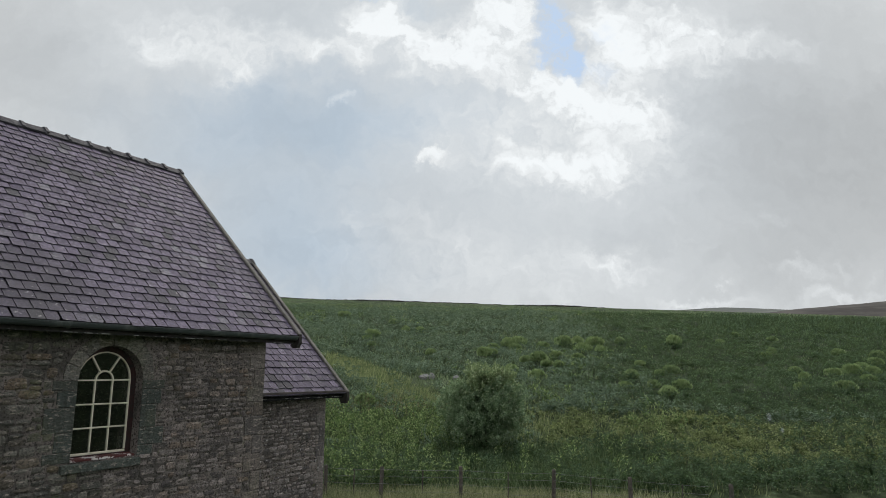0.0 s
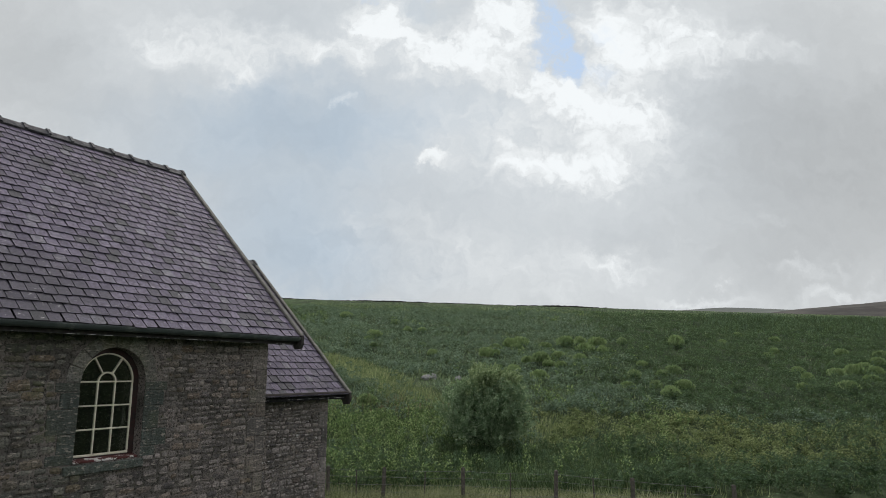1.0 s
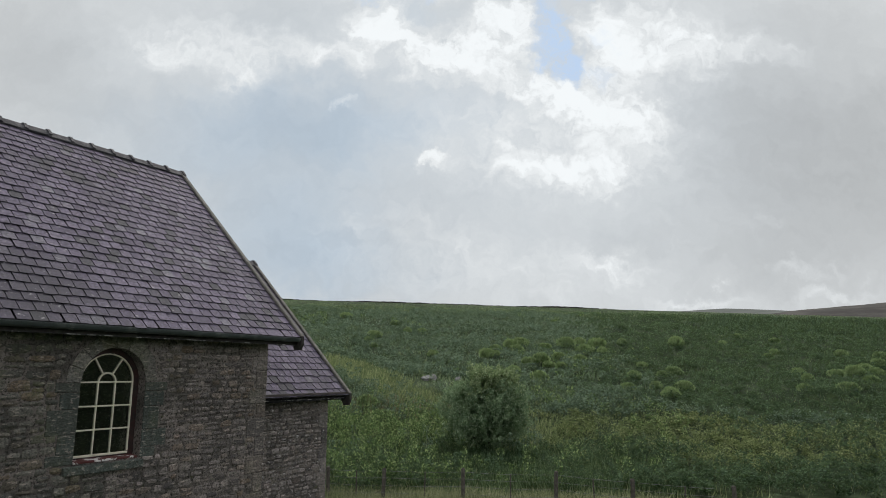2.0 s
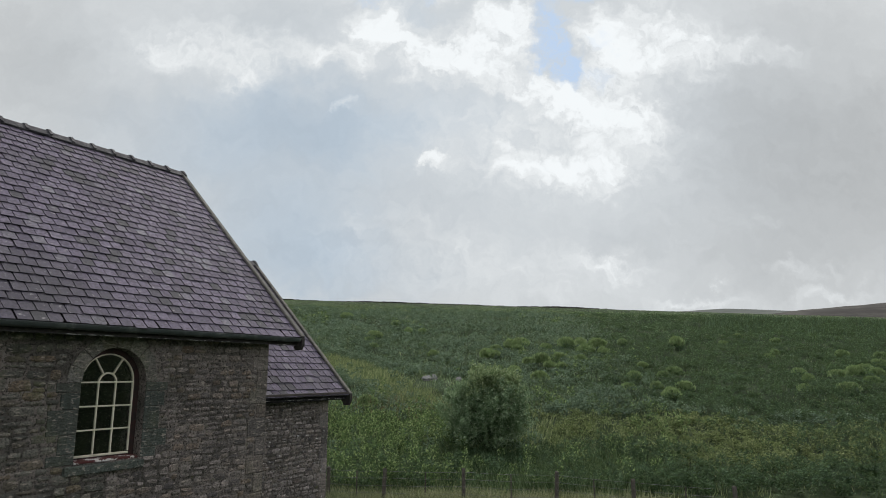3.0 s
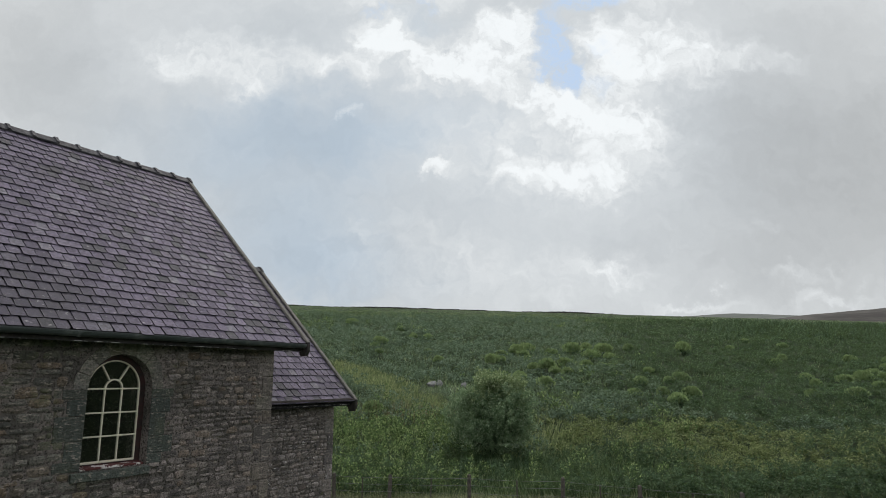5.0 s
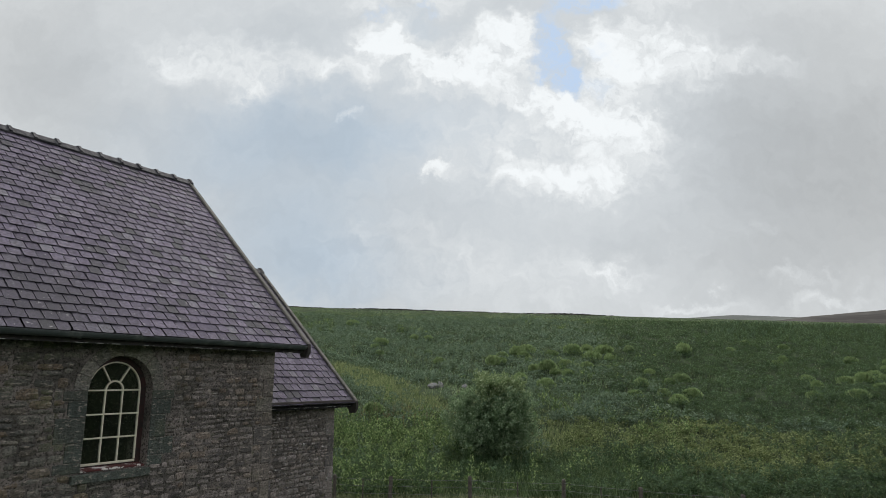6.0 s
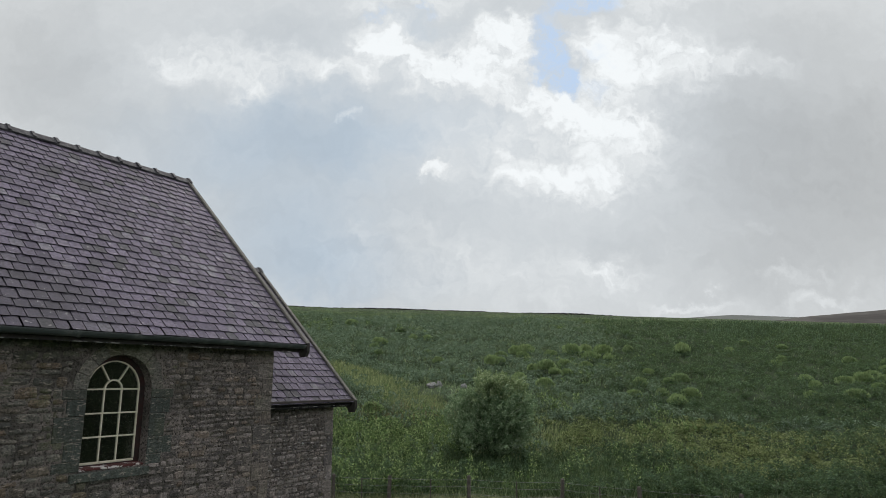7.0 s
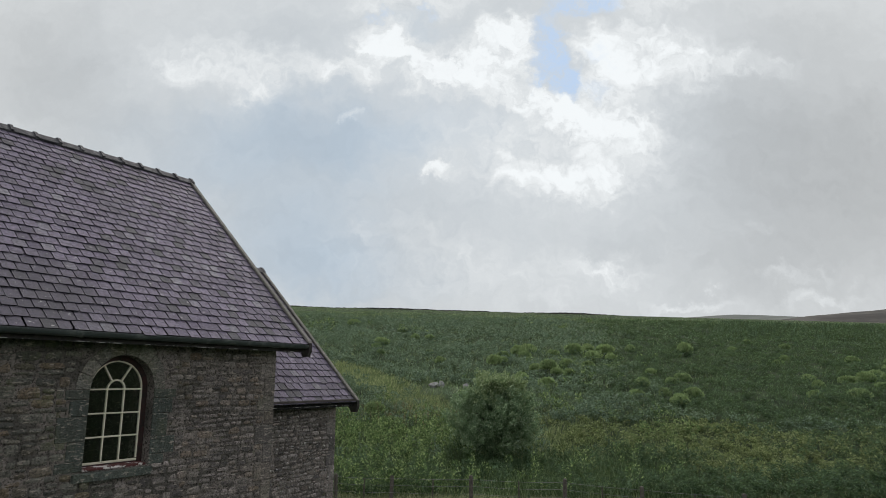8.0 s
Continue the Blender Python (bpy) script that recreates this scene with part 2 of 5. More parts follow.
def leaf_material(name, dark, light, tip, patch=0.15, rough=0.75, gloss=0.12, own_place=False, dim=0.82, mottle=0.75):
    """Foliage: each leaf differs, and the stand changes over a few metres."""
    m, n, skin, at = material(name, rough, gloss)
    if own_place:
        at = n.add("ShaderNodeTexCoord").outputs["Object"]
    chance = n.add("ShaderNodeNewGeometry").outputs["Random Per Island"]
    stand = n.noise(at, patch, 5.0, 0.6)
    tone = n.mix(n.ramp(stand, 0.35, 0.65), dark, light)
    wide = n.noise(at, patch * 0.33, 4.0, 0.6)
    tone = n.mix(n.ramp(wide, 0.52, 0.36, 0.0, 0.5), tone, n.mix(0.5, tone, (0.02, 0.045, 0.025)))
    tone = n.mix(n.ramp(n.noise(at, patch * 2.6, 4.0, 0.65), 0.56, 0.70, 0.0, 0.40), tone, n.mix(0.5, tone, (0.24, 0.22, 0.12)))
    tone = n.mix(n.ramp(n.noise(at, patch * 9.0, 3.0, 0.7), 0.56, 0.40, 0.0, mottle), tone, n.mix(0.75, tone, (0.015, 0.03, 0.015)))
    tone = n.mix(n.ramp(chance, 0.62, 0.95), tone, tip)
    # dim: random leaves go near black, painting in some shade between the plants
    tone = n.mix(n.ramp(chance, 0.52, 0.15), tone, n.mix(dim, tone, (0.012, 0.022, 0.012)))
    n.put(skin.inputs["Base Color"], tone)
    through_leaf = n.add("ShaderNodeBsdfTranslucent", {0: n.mix(0.5, tone, (0.15, 0.21, 0.07))})
    both = n.add("ShaderNodeMixShader", {0: 0.40, 1: skin, 2: through_leaf})
    n.put(m.node_tree.nodes["Material Output"].inputs[0], both)
    return m


def turf_material():
    m, n, skin, at = material("rough_turf", 0.95, 0.1)
    tone = n.mix(n.ramp(n.noise(at, 0.12, 6.0, 0.6), 0.35, 0.65), (0.034, 0.054, 0.026), (0.062, 0.090, 0.042))
    tone = n.mix(n.ramp(n.noise(at, 2.2, 6.0, 0.7), 0.40, 0.70), n.mix(0.5, tone, (0.012, 0.016, 0.008)), tone)
    n.put(skin.inputs["Base Color"], tone)
    relief(n, skin, n.noise(at, 6.0, 6.0, 0.7), 0.8, 0.12)
    return m


def moor_material(name, colour, second):
    m, n, skin, at = material(name, 0.95, 0.1)
    tone = n.mix(n.ramp(n.noise(n.vec("MULTIPLY", at, (0.30, 0.3, 3)), 0.05, 8.0, 0.70), 0.40, 0.60), colour, second)
    n.put(skin.inputs["Base Color"], tone)
    return m


def glass_material():
    m, n, skin, at = material("window_glass", 0.04, 0.5)
    n.put(skin.inputs["Base Color"], (0.92, 0.94, 0.95))
    n.put(skin.inputs["Transmission Weight"], 1.0)
    n.put(skin.inputs["IOR"], 1.48)
    relief(n, skin, n.noise(at, 5.0, 2.0), 0.10, 0.01)
    return m


def drop_material():
    m, n, skin, at = material("rain_water", 0.1, 0.5)
    n.put(skin.inputs["Base Color"], (0.75, 0.80, 0.82))
    clear = n.add("ShaderNodeBsdfTransparent")
    n.put(m.node_tree.nodes["Material Output"].inputs[0], n.add("ShaderNodeMixShader", {0: 0.11, 1: clear, 2: skin}))
    return m


SLATE = slate_material()
# near black: the shadow lines under and between slates, put into the colour
SLATE_EDGE = plain_material("shade_dark_slate_edge", (0.016, 0.015, 0.018), (0.034, 0.032, 0.036), 0.95, 0.05, 0.0, 12.0, 0.002)
RUBBLE = stone_material("brown_rubble_stone", (0.305, 0.266, 0.248), (0.088, 0.080, 0.078), 0.25, 0.10, 0.65)
OLD_RUBBLE = stone_material("mossy_rubble_stone", (0.188, 0.180, 0.154), (0.076, 0.077, 0.069), 0.55, 0.14, 0.75)
CHANCEL_RUBBLE = stone_material("dark_rubble_stone", (0.360, 0.318, 0.302), (0.090, 0.083, 0.083), 0.15, 0.85)
DRESSED = stone_material("grey_dressed_stone", (0.099, 0.117, 0.103), (0.054, 0.066, 0.059), 0.30, 0.1, 0.1)
ARCH_STONE = stone_material("pale_arch_stone", (0.220, 0.212, 0.190), (0.140, 0.136, 0.122), 0.35, 0.1, 0.25)
QUOIN = stone_material("brown_quoin_stone", (0.250, 0.220, 0.200), (0.125, 0.114, 0.107), 0.25, 0.1, 0.5)
FIELD_STONE = stone_material("grey_boulder", (0.29, 0.295, 0.295), (0.22, 0.225, 0.225), 0.10, 0.3, 0.0)
WALL_STONE = stone_material("dark_walling_stone", (0.050, 0.042, 0.037), (0.028, 0.024, 0.022), 0.05)
MORTAR = mortar_material()
RIDGE_CLAY = plain_material("grey_ridge_tile", (0.034, 0.033, 0.039), (0.082, 0.080, 0.086), 0.8, 0.25, 0.0, 5.0, 0.01)
IRON = plain_material("black_painted_iron", (0.018, 0.020, 0.021), (0.040, 0.045, 0.042), 0.45, 0.5, 0.0, 4.0, 0.003)
GREEN_IRON = plain_material("mossy_gutter_iron", (0.036, 0.044, 0.045), (0.125, 0.138, 0.130), 0.40, 0.5, 0.0, 3.0, 0.004, 0.50, 0.72)
BROWN_IRON = plain_material("brown_painted_iron", (0.080, 0.064, 0.066), (0.120, 0.100, 0.096), 0.5, 0.4, 0.0, 4.0, 0.003)
PEELING = plain_material("peeling_pale_paint", (0.030, 0.029, 0.028), (0.42, 0.41, 0.40), 0.8, 0.2, 0.0, 7.0, 0.004, 0.50, 0.58)
GREY_WOOD = wood_material("weathered_verge_timber", (0.185, 0.172, 0.158), (0.075, 0.069, 0.064))
DARK_WOOD = wood_material("dark_stained_timber", (0.034, 0.028, 0.028), (0.016, 0.014, 0.014))
CREAM = plain_material("cream_glazing_paint", (0.56, 0.525, 0.42), (0.36, 0.33, 0.25), 0.6, 0.3, 0.0, 9.0, 0.002, 0.52, 0.75)
OXBLOOD = plain_material("oxblood_frame_paint", (0.036, 0.014, 0.013), (0.018, 0.013, 0.012), 0.6, 0.3, 0.0, 8.0, 0.003)
FLAKED = plain_material("flaked_white_paint", (0.075, 0.024, 0.022), (0.55, 0.52, 0.50), 0.8, 0.2, 0.0, 6.0, 0.006, 0.56, 0.60)
PLASTER = plain_material("dim_plaster", (0.030, 0.029, 0.028), (0.020, 0.019, 0.019), 0.95, 0.1)
POST_WOOD = wood_material("grey_fence_timber", (0.100, 0.088, 0.074), (0.045, 0.040, 0.035))
WIRE = plain_material("galvanised_wire", (0.20, 0.21, 0.20), (0.12, 0.12, 0.12), 0.7, 0.3, 0.0, 10.0, 0.001)
TURF = turf_material()
GLASS = glass_material()
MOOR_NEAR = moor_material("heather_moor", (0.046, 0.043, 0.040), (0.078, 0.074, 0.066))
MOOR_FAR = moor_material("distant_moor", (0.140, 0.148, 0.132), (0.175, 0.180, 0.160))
BARK = plain_material("grey_bark", (0.085, 0.075, 0.062), (0.045, 0.040, 0.034), 0.9, 0.2, 0.0, 9.0, 0.02)
TREE_LEAF = leaf_material("grey_green_tree_leaf", (0.145, 0.230, 0.128), (0.195, 0.290, 0.160), (0.370, 0.465, 0.295), 0.6, 0.65, 0.25, True, 0.25, 0.10)
TREE_TIP = leaf_material("young_tree_leaf", (0.190, 0.270, 0.130), (0.250, 0.335, 0.160), (0.420, 0.490, 0.290), 0.6, 0.7, 0.2, True, 0.4, 0.1)
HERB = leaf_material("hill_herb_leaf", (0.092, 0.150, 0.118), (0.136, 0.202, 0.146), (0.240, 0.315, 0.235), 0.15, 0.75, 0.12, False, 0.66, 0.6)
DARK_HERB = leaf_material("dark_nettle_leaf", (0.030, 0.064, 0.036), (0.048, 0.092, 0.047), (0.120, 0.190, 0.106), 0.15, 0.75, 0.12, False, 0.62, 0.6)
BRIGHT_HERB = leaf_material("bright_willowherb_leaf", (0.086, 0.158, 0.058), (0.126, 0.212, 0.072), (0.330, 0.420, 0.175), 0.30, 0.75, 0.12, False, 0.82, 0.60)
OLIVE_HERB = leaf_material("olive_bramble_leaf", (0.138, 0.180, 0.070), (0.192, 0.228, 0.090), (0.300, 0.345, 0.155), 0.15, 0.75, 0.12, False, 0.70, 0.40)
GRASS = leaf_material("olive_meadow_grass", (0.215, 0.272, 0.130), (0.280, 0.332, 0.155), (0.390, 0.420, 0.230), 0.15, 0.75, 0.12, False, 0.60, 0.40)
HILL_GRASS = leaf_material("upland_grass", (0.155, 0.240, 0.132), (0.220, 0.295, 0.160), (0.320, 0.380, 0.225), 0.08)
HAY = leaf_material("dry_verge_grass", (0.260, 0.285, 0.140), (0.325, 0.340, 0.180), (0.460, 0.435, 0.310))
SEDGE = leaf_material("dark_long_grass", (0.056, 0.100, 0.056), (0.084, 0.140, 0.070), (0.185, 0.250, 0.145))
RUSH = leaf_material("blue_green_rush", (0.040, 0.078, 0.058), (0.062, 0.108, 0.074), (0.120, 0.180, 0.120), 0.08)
DOCK = leaf_material("rusty_dock_seed", (0.150, 0.105, 0.070), (0.200, 0.135, 0.085), (0.260, 0.180, 0.115), 0.3)
FERN = leaf_material("yellow_green_fern", (0.208, 0.304, 0.138), (0.258, 0.360, 0.152), (0.375, 0.460, 0.230), 0.35, 0.75, 0.12, False, 0.25, 0.12)

# ---- building helpers ----


def finish(name, bm, mat, parent=None, label="", smooth=False):
    me = bpy.data.meshes.new(name)
    bmesh.ops.recalc_face_normals(bm, faces=bm.faces)
    bm.to_mesh(me)
    bm.free()
    me.materials.append(mat)
    if smooth:
        me.polygons.foreach_set("use_smooth", [True] * len(me.polygons))
    ob = new(name, me)
    ob.parent = parent
    return tagged(ob, label)


def part(name, bm, mat, parent, label="", smooth=False):
    """Links a bmesh as one mesh object under a thing or a part."""
    return finish(name, bm, mat, parent, label, smooth)


def block(bm, lo, hi, m=None):
    """A box from corner lo to corner hi, moved by m."""
    out = bmesh.ops.create_cube(bm, size=1)["verts"]
    for v in out:
        v.co = [lo[i] + (v.co[i] + 0.5) * (hi[i] - lo[i]) for i in range(3)]
        if m:
            v.co = m @ v.co
    return out


def bevel(bm, size, segments=1):
    bmesh.ops.bevel(bm, geom=bm.edges[:], offset=size, segments=segments, affect="EDGES", profile=0.6)


def prism(bm, points, axis, lo, hi):
    """A closed outline of (a, b) points drawn out along an axis: 'x' takes (y, z), 'y' takes (x, z)."""
    def at(p, d):
        return (d, p[0], p[1]) if axis == "x" else (p[0], d, p[1])
    a = [bm.verts.new(at(p, lo)) for p in points]
    b = [bm.verts.new(at(p, hi)) for p in points]
    bm.faces.new(a)
    bm.faces.new(b[::-1])
    for i in range(len(points)):
        j = (i + 1) % len(points)
        bm.faces.new((a[i], b[i], b[j], a[j]))


def piece_mesh(name, bm, *mats):
    me = bpy.data.meshes.new(name)
    bmesh.ops.recalc_face_normals(bm, faces=bm.faces)
    bm.to_mesh(me)
    bm.free()
    for mat in mats:
        me.materials.append(mat)
    return me


def lay(name, me, parent, m):
    """One piece on a shared mesh."""
    ob = new(name, me)
    ob.parent = parent
    ob.matrix_basis = m
    return ob


def joined(name, pieces, parent, label=""):
    """Many pieces, given as (mesh, matrix), as one part."""
    verts, faces, kinds, start = [], [], [], 0
    for me, m in pieces:
        co = np.empty(len(me.vertices) * 3)
        me.vertices.foreach_get("co", co)
        mm = np.array(m)
        verts.append(co.reshape(-1, 3) @ mm[:3, :3].T + mm[:3, 3])
        faces += [[start + i for i in p.vertices] for p in me.polygons]
        kinds += [p.material_index for p in me.polygons]
        start += len(me.vertices)
    out = bpy.data.meshes.new(name)
    out.from_pydata(np.concatenate(verts).tolist(), [], faces)
    for each in pieces[0][0].materials:
        out.materials.append(each)
    out.polygons.foreach_set("material_index", kinds)
    ob = new(name, out)
    ob.parent = parent
    return tagged(ob, label, kind="stuff")

# ---- the land: a flat by the chapel, then a long slope up to the skyline ----
TOE, CREST = 29.0, 115.0


def land(r, s):
    """Height of the ground r metres to the right and s metres ahead."""
    k = 0.1888 - 0.00033 * np.clip(r, -120, 160)
    toe = np.where(s < TOE - 6, 0.0, np.where(s > TOE + 6, s - TOE, (s - TOE + 6) ** 2 / 24.0))
    slope = k * np.minimum(toe, CREST - TOE)
    past = np.maximum(s - CREST, 0.0)
    rolls = 0.22 * np.sin(r * 0.31 + s * 0.12) * np.sin(s * 0.23 - r * 0.07) + 0.12 * np.sin(r * 0.9 + 1.3) * np.sin(s * 0.71)
    aside = np.clip(r - 25.0 - 0.85 * np.maximum(s, 0.0), 0.0, 160.0)      # unseen rise, added to keep bright sky out of the window's reflections
    return slope + 0.24 * aside - 0.03 * np.minimum(past, 400.0) + rolls * np.clip((s - 26.0) / 12.0, 0.0, 1.0) * np.clip((114.0 - s) / 16.0, 0.0, 1.0)


def ground_sheet():
    rows = [-300, -120, -60, -30, -10, 0, 8, 14, 18] + [20 + 0.8 * i for i in range(125)] + [122, 126, 132, 142, 160, 200, 280, 400, 700, 1200, 1800, 2500]
    u = np.concatenate([np.linspace(-2.0, -1.1, 8), np.linspace(-1.0, 1.0, 141), np.linspace(1.1, 2.0, 8)])
    s = np.array(rows, float)[:, None]
    r = np.clip(u, -1, 1)[None, :] * (30.0 + 1.05 * np.abs(s)) + np.sign(u) * np.maximum(np.abs(u) - 1, 0) * 320.0
    s = s + 0 * r
    co = np.stack([r, s, land(r, s)], -1).reshape(-1, 3)
    w = len(u)
    i = (np.arange(len(rows) - 1)[:, None] * w + np.arange(w - 1)[None, :]).reshape(-1, 1)
    faces = np.concatenate([i, i + 1, i + w + 1, i + w], 1)
    me = bpy.data.meshes.new("ground")
    me.from_pydata(co.tolist(), [], faces.tolist())
    me.materials.append(TURF)
    me.polygons.foreach_set("use_smooth", [True] * len(me.polygons))
    return tagged(new("ground", me), "rough green upland turf rising to a long skyline", "ground", kind="structure")


ground_sheet()


def moor(name, label, mat, far, outline):
    """A far hill: the skyline as (right, up) in thousandths of its distance."""
    bm = bmesh.new()
    xs = np.linspace(outline[0][0], outline[-1][0], 60)
    zs = np.interp(xs, [p[0] for p in outline], [p[1] for p in outline])
    lines = []
    for back, drop in ((-0.25, 1.0), (-0.12, 0.45), (-0.04, 0.10), (0.0, 0.0), (0.12, 0.2), (0.3, 1.0)):
        line = []
        for x, z in zip(xs, zs):
            top = EYE_Z + z * far / 1000.0
            top += 0.0012 * far * noise.noise((x * 0.02, back * 9, far))
            line.append(bm.verts.new((x * far / 1000.0 * (1 + back), far * (1 + back), top * (1 - drop) - 8.0 * drop)))
        lines.append(line)
    for a, b in zip(lines, lines[1:]):
        for i in range(len(a) - 1):
            bm.faces.new((a[i], a[i + 1], b[i + 1], b[i]))
    return tagged(finish(name, bm, mat, smooth=True), label, "hill", kind="structure")


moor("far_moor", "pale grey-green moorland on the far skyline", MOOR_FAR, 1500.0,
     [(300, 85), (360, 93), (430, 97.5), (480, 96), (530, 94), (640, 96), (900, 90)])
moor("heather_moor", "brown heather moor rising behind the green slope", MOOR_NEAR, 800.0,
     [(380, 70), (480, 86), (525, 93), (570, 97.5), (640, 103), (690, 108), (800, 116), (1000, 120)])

# ---- the chapel ----
# Its own axes: x along the nave towards the chancel, y across, z from the eye's height.
chapel = new("chapel")
chapel.matrix_basis = pose(0, 0, EYE_Z, 0, 0, 90 - 31.353)
tagged(chapel, "small brown stone chapel with purple slate roofs", "chapel")
FOOT = -4.4
NAVE_X0, NAVE_X1, NAVE_Y, NAVE_TOP = -3.0, 9.186, 9.653, 0.58
RIDGE_Y, RIDGE_Z = 13.53, 4.735
EAVE_Y, EAVE_Z, VERGE_X = 9.342, 0.680, 9.738
CH_X1, CH_Y, CH_TOP = 11.802, 10.364, -0.56
CH_EAVE_Y, CH_EAVE_Z, CH_VERGE_X = 10.084, -0.515, 12.181
CH_RIDGE_Z = CH_EAVE_Z + 0.978 * (RIDGE_Y - CH_EAVE_Y)
THICK = 0.55
WIN_L, WIN_R, SPRING, SILL = 5.533, 6.585, -0.150, -1.315
WIN_C, WIN_HALF = (WIN_L + WIN_R) / 2, (WIN_R - WIN_L) / 2
BACK = 0.004                      # how far the mortar lies behind the stone faces


def arch(radius, lo=0.0, hi=180.0, steps=18, squash=1.0):
    return [(WIN_C - radius * math.cos(radians(lo + (hi - lo) * i / steps)), SPRING + squash * radius * math.sin(radians(lo + (hi - lo) * i / steps))) for i in range(steps + 1)]


def nave_walls():
    """The wall of the yard side, with the window cut through it, and the three plain walls behind."""
    y0, y1 = NAVE_Y + BACK, NAVE_Y + THICK
    back = 2 * RIDGE_Y - NAVE_Y
    end = NAVE_X1 - BACK
    bm = bmesh.new()
    slit = 0.0005
    prism(bm, [(NAVE_X0, FOOT), (NAVE_X0, NAVE_TOP), (end, NAVE_TOP), (end, FOOT), (WIN_C + slit, FOOT), (WIN_C + slit, SILL), (WIN_R, SILL)]
          + arch(WIN_HALF)[::-1] + [(WIN_L, SILL), (WIN_C - slit, SILL), (WIN_C - slit, FOOT)], "y", y0, y1)
    front = part("nave_wall", bm, MORTAR, chapel, "brown rubble stone wall with grey quoins")
    bm = bmesh.new()
    block(bm, (NAVE_X0, back - THICK, FOOT), (end, back, NAVE_TOP))
    part("rear_wall", bm, RUBBLE, chapel)
    for x in (NAVE_X0, end - THICK):
        bm = bmesh.new()
        prism(bm, [(y1, FOOT), (y1, NAVE_TOP), (NAVE_Y + 0.6, NAVE_TOP + 0.35), (RIDGE_Y, RIDGE_Z - 0.32), (back - 0.6, NAVE_TOP + 0.35), (back - THICK, NAVE_TOP), (back - THICK, FOOT)], "x", x, x + THICK)
        part("gable_wall", bm, RUBBLE, chapel)
    return front


def chancel_walls():
    y0, y1, back = CH_Y + BACK, CH_Y + THICK, 2 * RIDGE_Y - CH_Y
    bm = bmesh.new()
    block(bm, (NAVE_X1, y0, FOOT), (CH_X1 - BACK, y1, CH_TOP))
    front = part("chancel_wall", bm, MORTAR, chapel, "dark rubble wall spotted with pale lichen")
    bm = bmesh.new()
    block(bm, (NAVE_X1, back - THICK, FOOT), (CH_X1 - BACK, back, CH_TOP))
    part("rear_wall", bm, CHANCEL_RUBBLE, chapel)
    bm = bmesh.new()
    prism(bm, [(y1, FOOT), (y1, CH_TOP), (CH_Y + 0.6, CH_TOP + 0.35), (RIDGE_Y, CH_RIDGE_Z - 0.32), (back - 0.6, CH_TOP + 0.35), (back - THICK, CH_TOP), (back - THICK, FOOT)], "x", CH_X1 - BACK - THICK, CH_X1 - BACK)
    part("gable_wall", bm, CHANCEL_RUBBLE, chapel)
    return front


nave_wall = nave_walls()
chancel_wall = chancel_walls()


def lining():
    """The floor and ceiling that shut the room behind the window."""
    bm = bmesh.new()
    back = 2 * RIDGE_Y - NAVE_Y
    block(bm, (NAVE_X0 + THICK, NAVE_Y + THICK, -3.6), (NAVE_X1 - THICK - BACK, back - THICK, -3.5))
    block(bm, (NAVE_X0 + THICK, NAVE_Y + THICK, 0.52), (NAVE_X1 - THICK - BACK, back - THICK, 0.60))
    return part("lining", bm, PLASTER, chapel)


lining()


def roof_frame(eave_y, eave_z, ridge_z):
    """Matrix from (along the ridge, up the slope, out of it) to the chapel's axes, and the slope's length."""
    run, rise = RIDGE_Y - eave_y, ridge_z - eave_z
    m = Matrix.Translation((0, eave_y, eave_z)) @ Matrix.Rotation(math.atan2(rise, run), 4, "X")
    return m, math.hypot(run, rise)


def roof_base(name, x0, x1, eave_y, eave_z, ridge_z):
    """The boarded roof of two slopes under the slates."""
    bm = bmesh.new()
    far = 2 * RIDGE_Y - eave_y
    t = 0.12
    prism(bm, [(eave_y + 0.03, eave_z - 0.03), (RIDGE_Y, ridge_z - 0.03), (far, eave_z), (far, eave_z - t), (RIDGE_Y, ridge_z - t - 0.05), (eave_y + 0.06, eave_z - t + 0.02)], "x", x0, x1)
    # the base takes the edge colour, so the joints read as shaded
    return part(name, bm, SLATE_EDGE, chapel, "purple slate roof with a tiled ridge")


def slate_shapes(width, length):
    out = []
    rng = random.Random(5)
    for k in range(6):
        bm = bmesh.new()
        w, t = width / 2 - 0.0085, 0.009
        chip = [rng.uniform(0.0, 0.012) for _ in range(4)]
        pts = [(-w, length), (-w, chip[0]), (-w * 0.4, chip[1] * 0.4), (w * 0.45, chip[2] * 0.4), (w, chip[3]), (w, length)]
        if k == 4:
            pts[1], pts[2] = (-w, 0.035), (-w * 0.7, 0.004)
        if k == 5:
            pts[4], pts[3] = (w, 0.045), (w * 0.65, 0.004)
        a = [bm.verts.new((x, y, 0.0)) for x, y in pts]
        b = [bm.verts.new((x * 0.992, y + (0.004 if y < length / 2 else 0), t)) for x, y in pts]
        bm.faces.new(a[::-1])
        bm.faces.new(b)
        for i in range(len(pts)):
            j = (i + 1) % len(pts)
            # edge faces are coloured dark to draw the shadow line of each course
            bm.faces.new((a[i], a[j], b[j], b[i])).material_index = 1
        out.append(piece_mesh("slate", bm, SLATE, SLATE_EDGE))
    return out


SLATES = slate_shapes(0.212, 0.44)
GAUGE, WIDTH = 0.207, 0.212


